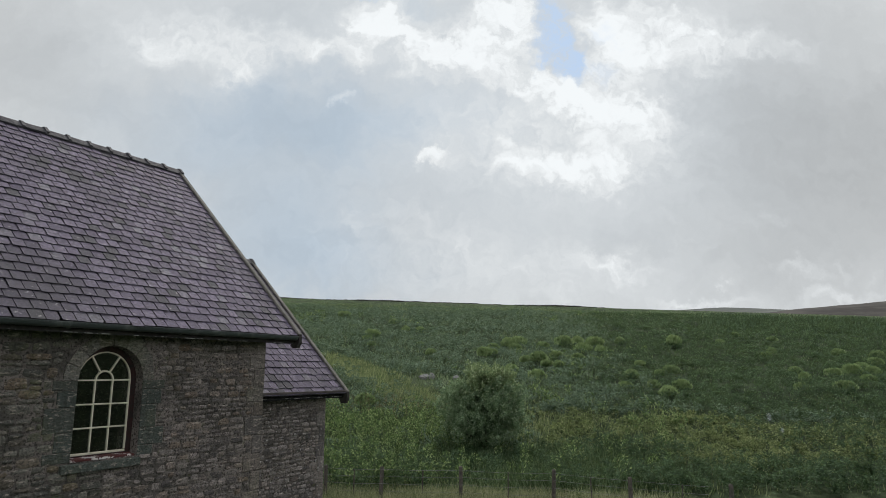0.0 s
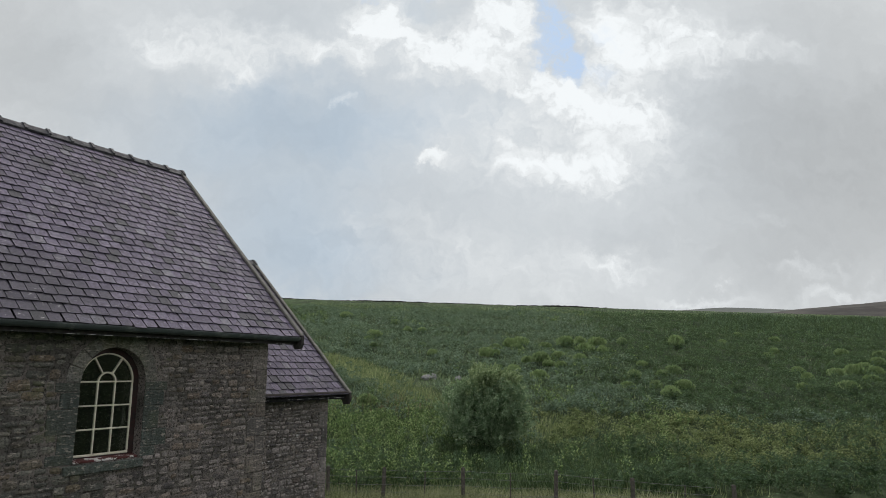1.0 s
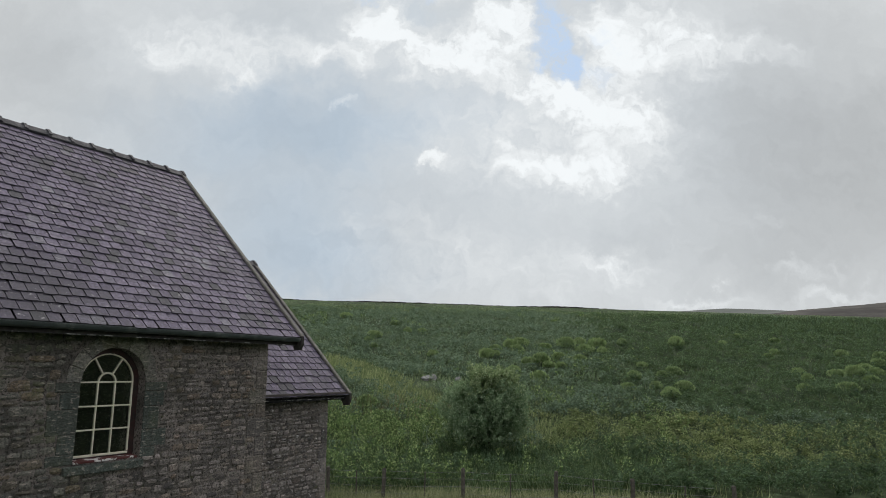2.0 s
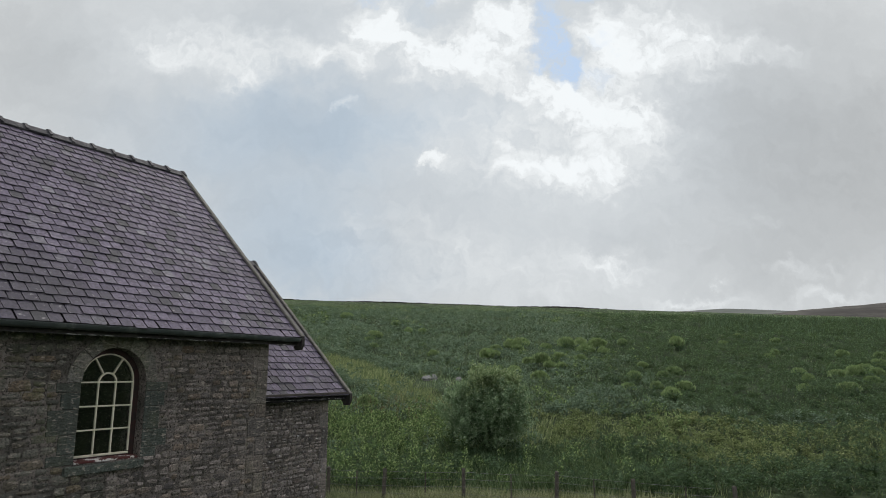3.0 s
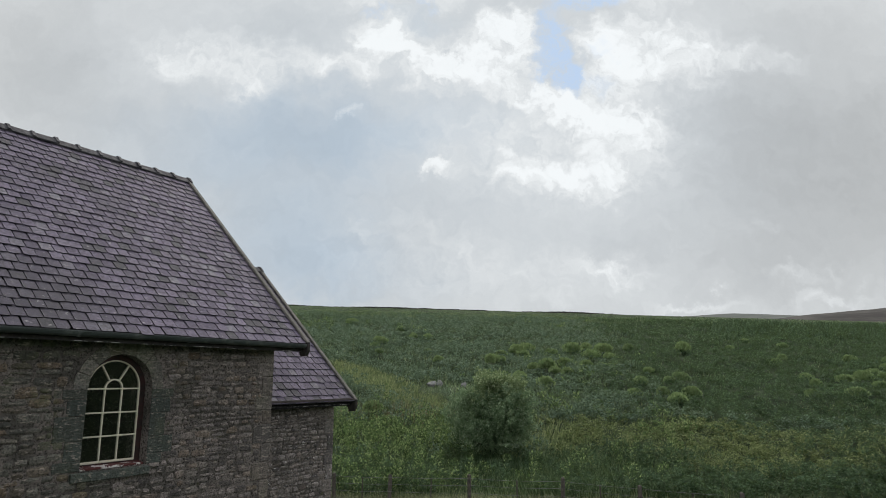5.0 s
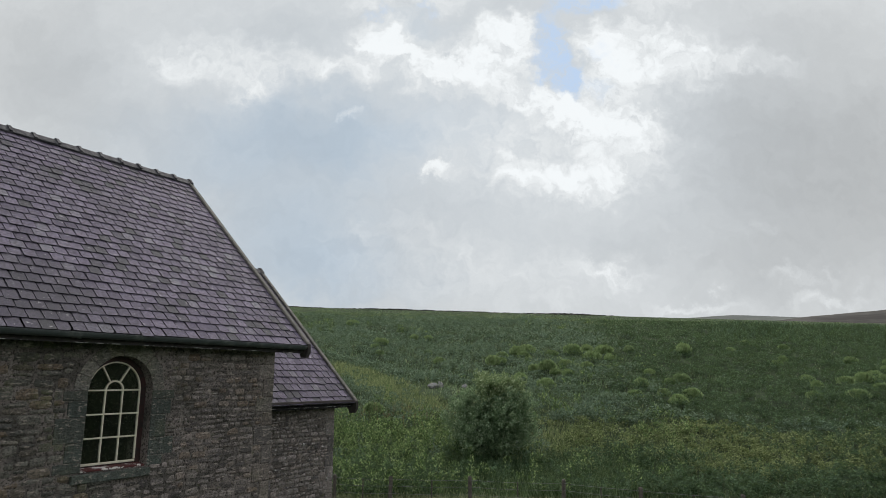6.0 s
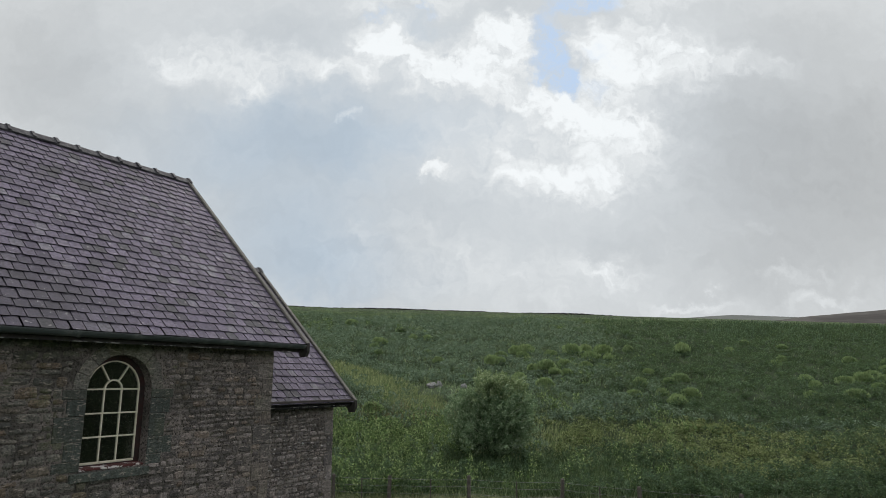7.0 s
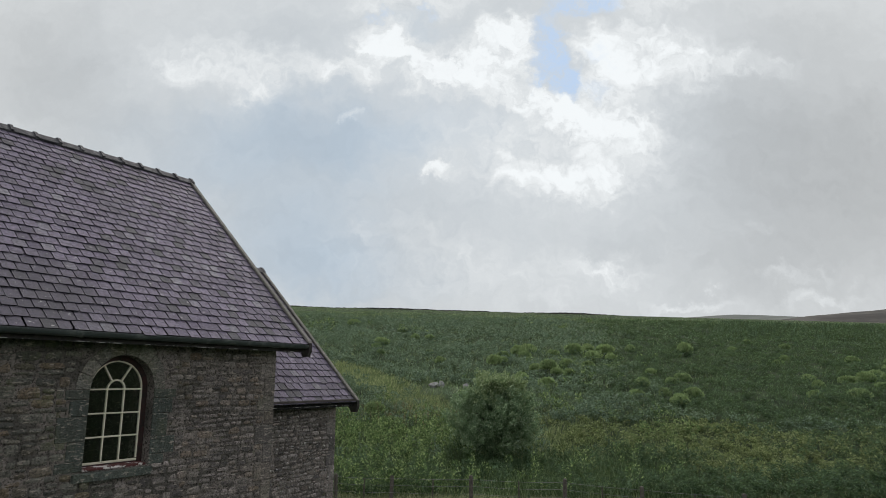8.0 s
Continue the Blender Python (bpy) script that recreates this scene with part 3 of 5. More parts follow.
def slate_roof(roof, x0, x1, eave_y, eave_z, ridge_z, single, seed):
    """Lays the slates of the slope that faces the yard. single(x, up): whether a slate is a piece of its own."""
    rng = random.Random(seed)
    m, length = roof_frame(eave_y, eave_z, ridge_z)
    rest = []
    for c in range(int(length / GAUGE)):
        up = c * GAUGE - 0.05
        x = x1 - WIDTH / 2 - (WIDTH / 2 if c % 2 else 0.0)
        while x > x0:
            lift = rng.gauss(0, 0.35)
            slip = -abs(rng.gauss(0, 0.007)) - (0.03 if rng.random() < 0.02 else 0.0)
            local = Matrix.Translation((x + rng.gauss(0, 0.003), up + slip, 0.050 + rng.uniform(0, 0.008))) @ Euler((radians(-4.8 + lift), radians(rng.gauss(0, 0.5)), radians(rng.gauss(0, 0.8)))).to_matrix().to_4x4()
            if up + 0.44 > length:
                local = local @ Matrix.Diagonal((1, max(0.3, (length - up) / 0.44), 1, 1))
            me = SLATES[rng.choices(range(6), (5, 5, 5, 5, 1, 1))[0]]
            if single(x, c):
                lay("slate", me, roof, m @ local)
            else:
                rest.append((me, m @ local))
            x -= WIDTH
    # half slates that close every other course at the verge
    half = Matrix.Diagonal((0.5, 1, 1, 1))
    for c in range(1, int(length / GAUGE), 2):
        rest.append((SLATES[c % 4], m @ Matrix.Translation((x1 - WIDTH / 4, c * GAUGE - 0.05, 0.052)) @ Matrix.Rotation(radians(-4.8), 4, "X") @ half))
    joined("slating", rest, roof)


def ridge_tiles(roof, x0, x1, ridge_z, step, first):
    """Angular clay ridge tiles, each with a raised roll over the joint."""
    bm = bmesh.new()
    outer = [(-0.150, -0.105), (-0.06, -0.005), (-0.03, 0.022), (0.03, 0.022), (0.06, -0.005), (0.150, -0.105)]
    inner = [(y * 0.88, z - 0.035) for y, z in outer]
    prism(bm, outer + inner[::-1], "x", 0.0, step - 0.004)
    roll = [(y * 1.10, z + 0.030) for y, z in outer]
    prism(bm, roll + [(y * 0.98, z + 0.005) for y, z in outer][::-1], "x", step - 0.05, step + 0.012)
    me = piece_mesh("ridge_tile", bm, RIDGE_CLAY)
    rng = random.Random(3)
    x = first
    while x > x0:
        x -= step
    while x < x1 - 0.5 * step:
        lay("ridge_tile", me, roof, pose(x, RIDGE_Y, ridge_z + 0.085 + rng.gauss(0, 0.004), rng.gauss(0, 0.5), rng.gauss(0, 0.3), rng.gauss(0, 0.3)))
        x += step


def verge(x, eave_y, eave_z, ridge_z):
    """Timber along the edge of the gable: a dark bargeboard, a grey cover board and its upper fillet."""
    m, length = roof_frame(eave_y, eave_z, ridge_z)
    for name, mat, lo, hi in (
            ("bargeboard", DARK_WOOD, (x - 0.045, -0.02, -0.22), (x + 0.002, length - 0.08, 0.050)),
            ("cover_board", GREY_WOOD, (x - 0.085, -0.03, 0.058), (x + 0.030, length + 0.02, 0.088)),
            ("fillet", GREY_WOOD, (x - 0.080, -0.01, 0.088), (x - 0.050, length + 0.01, 0.104))):
        bm = bmesh.new()
        block(bm, lo, hi)
        bevel(bm, 0.005)
        for v in bm.verts:
            v.co = m @ v.co
        part(name, bm, mat, chapel)
    bm = bmesh.new()
    prism(bm, [(eave_y - 0.075, eave_z + 0.035), (eave_y - 0.085, eave_z - 0.12), (eave_y - 0.03, eave_z - 0.235), (eave_y + 0.12, eave_z - 0.235), (eave_y + 0.20, eave_z + 0.02)], "x", x - 0.05, x + 0.03)
    bevel(bm, 0.006)
    part("bargeboard_foot", bm, DARK_WOOD, chapel)


def gutter(x0, x1, y, z, mat):
    """A half-round iron gutter on a fascia, with joint collars."""
    bm = bmesh.new()
    ring = [(y + 0.062 * math.cos(radians(a)), z + 0.075 * math.sin(radians(a))) for a in range(180, 361, 20)]
    inside = [(y + 0.054 * math.cos(radians(a)), z + 0.008 + 0.067 * math.sin(radians(a))) for a in range(360, 179, -20)]
    prism(bm, ring + inside, "x", x0, x1)
    lip = [(y - 0.070, z - 0.006), (y - 0.070, z + 0.010), (y - 0.050, z + 0.010), (y - 0.050, z - 0.006)]
    prism(bm, lip, "x", x0, x1)
    tray = part("gutter", bm, mat, chapel, "black cast iron eaves gutter")
    x = x1 - 0.9
    while x > x0:
        bm = bmesh.new()
        prism(bm, [(y + 0.070 * math.cos(radians(a)), z + 0.084 * math.sin(radians(a))) for a in range(180, 361, 20)], "x", x, x + 0.05)
        part("collar", bm, mat, tray)
        x -= 1.83
    bm = bmesh.new()
    block(bm, (x0, y + 0.066, z - 0.125), (x1, y + 0.10, z - 0.01))
    fascia = part("fascia", bm, DARK_WOOD, chapel)
    bm = bmesh.new()
    block(bm, (x0, y + 0.050, z - 0.137), (x1 - 0.02, y + 0.098, z - 0.127))
    part("drip_edge", bm, PEELING, fascia, "thin drip edge with peeling pale paint")
    bm = bmesh.new()
    block(bm, (x0, y + 0.10, z - 0.110), (x1, y + 0.30, z - 0.09))
    part("soffit", bm, DARK_WOOD, chapel)


nave_roof = roof_base("nave_roof", NAVE_X0 - 0.3, VERGE_X - 0.01, EAVE_Y, EAVE_Z, RIDGE_Z)
chancel_roof = roof_base("chancel_roof", NAVE_X1, CH_VERGE_X - 0.01, CH_EAVE_Y, CH_EAVE_Z, CH_RIDGE_Z)
verge(VERGE_X, EAVE_Y, EAVE_Z, RIDGE_Z)
verge(CH_VERGE_X, CH_EAVE_Y, CH_EAVE_Z, CH_RIDGE_Z)
gutter(NAVE_X0 - 0.3, VERGE_X - 0.06, EAVE_Y - 0.01, 0.668, GREEN_IRON)
gutter(NAVE_X1, CH_VERGE_X - 0.06, CH_EAVE_Y - 0.01, -0.450, BROWN_IRON)
ridge_tiles(nave_roof, NAVE_X0, VERGE_X, RIDGE_Z, 0.457, 6.069 - 0.457 + 0.02)
ridge_tiles(chancel_roof, NAVE_X1, CH_VERGE_X, CH_RIDGE_Z, 0.457, CH_VERGE_X - 0.46)


def outlet():
    """The short iron swan neck under the chancel gutter."""
    bm = bmesh.new()
    path = [(NAVE_X1 + 0.20, CH_EAVE_Y, CH_EAVE_Z - 0.10), (NAVE_X1 + 0.20, CH_EAVE_Y + 0.02, CH_EAVE_Z - 0.18), (NAVE_X1 + 0.12, CH_EAVE_Y + 0.22, CH_EAVE_Z - 0.34), (NAVE_X1 + 0.10, CH_EAVE_Y + 0.23, FOOT)]
    rings = []
    for p in path:
        rings.append([bm.verts.new((p[0] + 0.035 * math.cos(a * math.pi / 4), p[1] + 0.035 * math.sin(a * math.pi / 4), p[2])) for a in range(8)])
    for a, b in zip(rings, rings[1:]):
        for i in range(8):
            bm.faces.new((a[i], a[(i + 1) % 8], b[(i + 1) % 8], b[i]))
    part("downpipe", bm, IRON, chapel, smooth=True)


outlet()


def chapel_window():
    """The round-headed window: oxblood frame, cream glazing bars, panes, sill and dressed stones."""
    bm = bmesh.new()
    fy0, fy1 = NAVE_Y + 0.18, NAVE_Y + 0.26
    inner = 0.440
    ring_o, ring_i = arch(WIN_HALF), arch(inner)
    for a, b, c, d in zip(ring_o, ring_o[1:], ring_i[1:], ring_i):
        prism(bm, [a, b, c, d], "y", fy0, fy1)
    block(bm, (WIN_L, fy0, SILL), (WIN_C - inner, fy1, SPRING))
    block(bm, (WIN_C + inner, fy0, SILL), (WIN_R, fy1, SPRING))
    block(bm, (WIN_C - inner, fy0, SILL), (WIN_C + inner, fy1, -1.255))
    window = part("window", bm, OXBLOOD, chapel, "round-headed window with cream bars in an oxblood frame")
    bm = bmesh.new()
    block(bm, (WIN_L + 0.02, NAVE_Y + 0.02, SILL), (WIN_R - 0.02, fy0 - 0.002, -1.265))
    for v in bm.verts:
        if v.co.y < NAVE_Y + 0.05:
            v.co.z -= 0.02 if v.co.z > SILL + 0.01 else 0.0
    bevel(bm, 0.006)
    part("timber_sill", bm, FLAKED, window, "timber sill with flaking white and oxblood paint")
    by0, by1 = NAVE_Y + 0.186, NAVE_Y + 0.226

    def bar(lo, hi):
        b = bmesh.new()
        block(b, (lo[0], by0, lo[1]), (hi[0], by1, hi[1]))
        bevel(b, 0.004)
        part("glazing_bar", b, CREAM, window)

    w = 0.0122
    left, right = WIN_C - 0.42, WIN_C + 0.42
    cols = [left + 0.28, right - 0.28]
    for x in cols:
        bar((x - w, -1.24), (x + w, SPRING))
    for z in (SPRING, -0.509, -0.858):
        bar((left, z - w), (right, z + w))
    bar((left - 0.02, -1.250), (right + 0.02, -1.216))
    for x in (left - 0.012, right + 0.012):
        bar((x - 0.014, -1.21), (x + 0.014, SPRING))

    def curved(radius, half, lo=0.0, hi=180.0):
        b = bmesh.new()
        o, i = arch(radius + half, lo, hi, 16), arch(radius - half, lo, hi, 16)
        for a, c, d, e in zip(o, o[1:], i[1:], i):
            prism(b, [a, c, d, e], "y", by0 - 0.001, by1 - 0.001)
        bmesh.ops.remove_doubles(b, verts=b.verts, dist=0.0005)
        part("curved_bar", b, CREAM, window)

    curved(0.432, 0.012)
    curved(0.14, 0.012)
    for a in (58, 122):
        b = bmesh.new()
        d = Vector((-math.cos(radians(a)), 0, math.sin(radians(a))))
        side = Vector((d.z, 0, -d.x)) * 0.011
        o = Vector((WIN_C, 0, SPRING))
        pts = [o + d * 0.14 + side, o + d * 0.43 + side, o + d * 0.43 - side, o + d * 0.14 - side]
        prism(b, [(p.x, p.z) for p in pts], "y", by0 - 0.002, by1 - 0.002)
        part("radial_bar", b, CREAM, window)
    # one pane of glass to each opening
    xs, zs = [left, cols[0], cols[1], right], [-1.215, -0.858, -0.509, SPRING]
    rng = random.Random(2)
    gy = NAVE_Y + 0.208

    def pane(points):
        b = bmesh.new()
        prism(b, points, "y", gy - 0.002, gy + 0.002)
        tilt = rng.gauss(0, 0.004)
        for v in b.verts:
            v.co.y += tilt * (v.co.x - WIN_C)
        ob = part("pane", b, GLASS, window)
        ob.visible_shadow = False

    for i in range(3):
        for j in range(3):
            pane([(xs[i], zs[j]), (xs[i + 1], zs[j]), (xs[i + 1], zs[j + 1]), (xs[i], zs[j + 1])])
    pane(arch(0.14))
    for lo, hi in ((0, 58), (58, 122), (122, 180)):
        pane(arch(0.43, lo, hi, 8) + arch(0.14, lo, hi, 8)[::-1])
    # stone sill
    b = bmesh.new()
    block(b, (5.395, NAVE_Y - 0.045, -1.462), (6.640, NAVE_Y + 0.13, SILL))
    for v in b.verts:
        if v.co.z > -1.4 and v.co.y < NAVE_Y:
            v.co.z -= 0.025
    bevel(b, 0.010)
    part("stone_sill", b, DRESSED, window, "grey dressed stone sill")
    # arch stones
    rng = random.Random(8)
    edges = [0, 20, 42, 66, 88, 110, 133, 158, 180]
    for lo, hi in zip(edges, edges[1:]):
        b = bmesh.new()
        r = 0.80 + rng.uniform(-0.09, 0.07)
        prism(b, arch(WIN_HALF, lo + 0.6, hi - 0.6, 4) + [(x, min(z, NAVE_TOP - 0.03)) for x, z in arch(r, lo + 0.5, hi - 0.5, 4)[::-1]], "y", NAVE_Y - rng.uniform(0.004, 0.014), NAVE_Y + 0.3)
        bevel(b, 0.006)
        part("arch_stone", b, ARCH_STONE, window)
    # jamb stones, long and short in turn; returns their edges for the rubble
    jambs = []
    for side in (-1, 1):
        z, k = -1.462 if side else 0, 0
        for k, tall in enumerate((0.30, 0.27, 0.36, 0.24, 0.142)):
            z1 = min(z + tall, SPRING)
            wide = (0.40, 0.26, 0.44, 0.28, 0.36)[(k + (side > 0)) % 5]
            edge = WIN_L if side < 0 else WIN_R
            low = z if k else SILL + 0.002
            b = bmesh.new()
            x0, x1 = (edge - wide, edge) if side < 0 else (edge, edge + wide)
            block(b, (x0 + 0.004, NAVE_Y - rng.uniform(0.004, 0.016), low + 0.004), (x1, NAVE_Y + 0.32, z1 - 0.004))
            bevel(b, 0.007)
            part("jamb_stone", b, DRESSED, window)
            jambs.append((side, low, z1, wide))
            z = z1
    return jambs


JAMBS = chapel_window()


def window_gap(z0, z1):
    """The stretch of wall that the window and its dressed stones take up between two heights."""
    z = (z0 + z1) / 2
    if z < -1.462 or z > SPRING + 0.72:
        return None
    if z < SILL:
        return 5.40, 6.635
    if z > SPRING:
        w = math.sqrt(max(0.0, 0.83 ** 2 - (z - SPRING) ** 2))
        return WIN_C - w, WIN_C + w
    lo = [WIN_L - w for side, a, b, w in JAMBS if side < 0 and a - 0.02 <= z <= b + 0.02]
    hi = [WIN_R + w for side, a, b, w in JAMBS if side > 0 and a - 0.02 <= z <= b + 0.02]
    return min(lo), max(hi)


def stone_shapes(mat):
    """Unit rubble stones, worn round at the corners, with an uneven face towards -y."""
    out = []
    rng = random.Random(11)
    for _ in range(18):
        bm = bmesh.new()
        j = lambda a: rng.uniform(-a, a)
        square, count = rng.uniform(0.35, 0.62), 11
        ring = []
        for i in range(count):
            a = (i + j(0.25)) * math.tau / count
            c, s = math.cos(a), math.sin(a)
            ring.append((0.5 * math.copysign(abs(c) ** square, c) * (1 + j(0.05)), 0.5 * math.copysign(abs(s) ** square, s) * (1 + j(0.08))))
        back = [bm.verts.new((x, 0.5, z)) for x, z in ring]
        edge = [bm.verts.new((x, -0.25 + j(0.08), z)) for x, z in ring]
        lean, tip = j(0.10), j(0.14)
        face = [bm.verts.new((x * (0.84 + j(0.05)), -0.46 + lean * x * 2 + tip * z * 2 + j(0.04), z * (0.74 + j(0.08)))) for x, z in ring]
        crown = bm.verts.new((j(0.15), -0.53 + j(0.06), j(0.15)))
        for i in range(count):
            k = (i + 1) % count
            bm.faces.new((face[i], face[k], crown))
            bm.faces.new((edge[i], edge[k], face[k], face[i]))
            bm.faces.new((back[i], back[k], edge[k], edge[i]))
        me = piece_mesh("stone", bm, mat)
        me.polygons.foreach_set("use_smooth", [True] * len(me.polygons))
        out.append(me)
    return out


def rubble(wall, mat, y, x0, x1, z0, z1, tall, joint, single, seed):
    """Courses of rubble from x0(z) to x1(z) on a wall face, bedded in flush mortar with joints of that width."""
    rng = random.Random(seed)
    shapes = stone_shapes(mat)
    rest = []
    z = z1
    while z > z0:
        h = min(rng.uniform(*tall), max(0.05, z - z0))
        x, b = x0(z - h / 2), x1(z - h / 2)
        while x < b - 0.03:
            w = min(rng.uniform(0.8, 2.3) * h + 0.03, b - x)
            if b - x - w < 0.08:
                w = b - x
            wave = 0.020 * math.sin(x * 2.1 + z * 5.0) + rng.uniform(-0.010, 0.010)
            pieces = [(z - h + wave, z + wave)]
            if h > 0.11 and rng.random() < 0.22:
                cut = z - h * rng.uniform(0.35, 0.65) + wave
                pieces = [(z - h + wave, cut), (cut, z + wave)]
            for lo, hi in pieces:
                gap = joint * rng.uniform(0.3, 1.4)
                m = Matrix.Translation((x + w / 2, y + 0.049 - rng.uniform(0.0, 0.014), (lo + hi) / 2)) @ Matrix.Rotation(radians(rng.gauss(0, 2.0)), 4, "Y") @ Matrix.Diagonal((w - gap * 0.7, 0.10, hi - lo - gap * 0.6, 1))
                me = rng.choice(shapes)
                if single(x + w / 2, (lo + hi) / 2):
                    lay("stone", me, wall, m)
                else:
                    rest.append((me, m))
            x += w
        z -= h
    joined("rubble", rest, wall)


def quoins(wall, mat, x, y, z0, z1, long_side, short_side, seed):
    """Larger squared stones up a corner, long and short in turn; returns the edge of each."""
    rng = random.Random(seed)
    z, k, edges = z1, 0, []
    while z > z0:
        h = rng.uniform(0.24, 0.36)
        w = (long_side if k % 2 else short_side) * rng.uniform(0.9, 1.1)
        d = short_side if k % 2 else long_side
        bm = bmesh.new()
        block(bm, (x - w + 0.006, y - rng.uniform(0.004, 0.012), z - h + 0.006), (x, y + d, z - 0.006))
        bevel(bm, 0.012)
        part("quoin", bm, mat, wall)
        edges.append((z - h, z, x - w))
        z -= h
        k += 1
    return edges


def edge_at(edges, z):
    return next((e for lo, hi, e in edges if lo <= z <= hi), edges[-1][2])


nave_edges = quoins(nave_wall, QUOIN, NAVE_X1, NAVE_Y, FOOT, NAVE_TOP - 0.02, 0.42, 0.26, 4)
chancel_edges = quoins(chancel_wall, CHANCEL_RUBBLE, CH_X1, CH_Y, FOOT, CH_TOP - 0.04, 0.34, 0.22, 9)

# ---- the fence at the foot of the slope ----
FENCE = ((-6.60, 24.0), (-4.03, 23.50), (-2.10, 23.12), (0.61, 22.90), (3.61, 22.30), (5.74, 20.84), (8.30, 19.60))


def fence():
    root = tagged(new("fence"), "wire stock fence on grey timber posts in long grass", "fence")
    root.matrix_basis = pose(0, 22.5, 0)
    rng = random.Random(21)

    def stake(name, r, s, tall, wide, sides):
        bm = bmesh.new()
        rings = []
        for z, k in ((-0.3, 1.0), (tall - 0.03, 0.95), (tall, 0.70)):
            rings.append([bm.verts.new((r + wide * k * math.cos(a * math.tau / sides), s - 22.5 + wide * k * math.sin(a * math.tau / sides), z + rng.uniform(-0.01, 0.01))) for a in range(sides)])
        for a, b in zip(rings, rings[1:]):
            for i in range(sides):
                bm.faces.new((a[i], a[(i + 1) % sides], b[(i + 1) % sides], b[i]))
        bm.faces.new(rings[-1])
        lean = Matrix.Translation((r, s - 22.5, 0)) @ Euler((rng.gauss(0, 0.02), rng.gauss(0, 0.02), 0)).to_matrix().to_4x4() @ Matrix.Translation((-r, 22.5 - s, 0))
        for v in bm.verts:
            v.co = lean @ v.co
        part(name, bm, POST_WOOD, root)

    for r, s in FENCE:
        stake("post", r, s, 1.22 + rng.uniform(-0.03, 0.02), 0.068, 9)
    for (r0, s0), (r1, s1) in zip(FENCE, FENCE[1:]):
        k = 0.52
        stake("dropper", r0 + (r1 - r0) * k, s0 + (s1 - s0) * k, 1.10, 0.022, 6)
    for z in (1.12, 0.90, 0.66, 0.42):
        curve = bpy.data.curves.new("wire", "CURVE")
        curve.dimensions, curve.bevel_depth, curve.bevel_resolution = "3D", 0.0045, 0
        line = curve.splines.new("POLY")
        points = []
        for (r0, s0), (r1, s1) in zip(FENCE, FENCE[1:]):
            for i in range(5):
                u = i / 5
                points.append((r0 + (r1 - r0) * u, s0 + (s1 - s0) * u - 22.5 - 0.06, z - 0.10 * u * (1 - u) * (1 + 0.4 * math.sin(r0 * 3))))
        line.points.add(len(points) - 1)
        for p, co in zip(line.points, points):
            p.co = (*co, 1)
        curve.materials.append(WIRE)
        wire = new("wire", curve)
        wire.parent = root
    return root


fence()

# ---- stones on the slope and the wall along the skyline ----


def boulder(r, s, wide, tall, seed, label):
    bm = bmesh.new()
    bmesh.ops.create_icosphere(bm, subdivisions=3, radius=1.0)
    rng = random.Random(seed)
    o = Vector((rng.uniform(0, 50), rng.uniform(0, 50), rng.uniform(0, 50)))
    for v in bm.verts:
        d = v.co.normalized()
        k = 1 + 0.50 * noise.noise(d * 1.5 + o) + 0.22 * noise.noise(d * 3.9 + o)
        flat = min(1.0, 1.35 - 0.35 * abs(d.x))
        v.co = Vector((d.x * wide / 2 * k, d.y * wide * 0.4 * k, d.z * tall * k * flat))
    z = float(land(np.array(r), np.array(s)))
    ob = finish("boulder", bm, FIELD_STONE)
    ob.matrix_basis = pose(r, s, z + 0.5 * tall, 0, 0, rng.uniform(-30, 30))
    return tagged(ob, label, "boulder", "boulders on the slope")


boulder(-1.30, 48.3, 0.80, 0.22, 1, "pale grey field boulder lying in the grass")
boulder(-0.82, 48.5, 0.46, 0.27, 2, "smaller pale boulder leaning beside another in grass")
boulder(1.00, 48.9, 0.50, 0.20, 3, "half-buried grey boulder behind the tree")


def skyline_wall():
    """A low, tumbled dry stone wall just behind the brow of the slope."""
    rng = random.Random(31)
    shapes = stone_shapes(WALL_STONE)
    pieces = []
    r = -36.0
    while r < 42.0:
        s = CREST + 1.6 + 0.5 * math.sin(r * 0.21)
        z = float(land(np.array(r), np.array(s))) - 0.15
        top = 0.46 - 0.22 * min(1.0, max(0.0, (r - 24.0) / 16.0)) + 0.04 * math.sin(r * 0.37) + 0.02 * math.sin(r * 1.3 + 1)
        up = 0.0
        while up < max(0.2, top):
            h = rng.uniform(0.07, 0.11)
            pieces.append((rng.choice(shapes), Matrix.Translation((r + rng.uniform(-0.1, 0.1), s, z + up + h / 2)) @ Matrix.Rotation(rng.gauss(0, 0.1), 4, "Y") @ Matrix.Diagonal((rng.uniform(0.4, 0.62), 0.5, h, 1))))
            up += h
        r += 0.42
    ob = joined("dry_stone_wall", pieces, None, "low dark dry stone wall along the skyline")
    ob["category"], ob["kind"] = "wall", "structure"
    return ob


skyline_wall()

# ---- plants ----
rand = np.random.RandomState(77)


def stuff_mesh(name, co, size, mat, label, category="plants"):
    """Many leaves in one mesh: co holds size corners for each leaf."""
    count = len(co) // size
    me = bpy.data.meshes.new(name)
    me.vertices.add(len(co))
    me.vertices.foreach_set("co", np.ascontiguousarray(co, np.float32).ravel())
    me.loops.add(len(co))
    me.loops.foreach_set("vertex_index", np.arange(len(co), dtype=np.int32))
    me.polygons.add(count)
    me.polygons.foreach_set("loop_start", np.arange(0, len(co), size, dtype=np.int32))
    me.update(calc_edges=True)
    me.materials.append(mat)
    if not label:
        return me
    return tagged(new(name, me), label, category, kind="stuff")


def unit(v):
    return v / np.maximum(np.linalg.norm(v, axis=-1, keepdims=True), 1e-6)


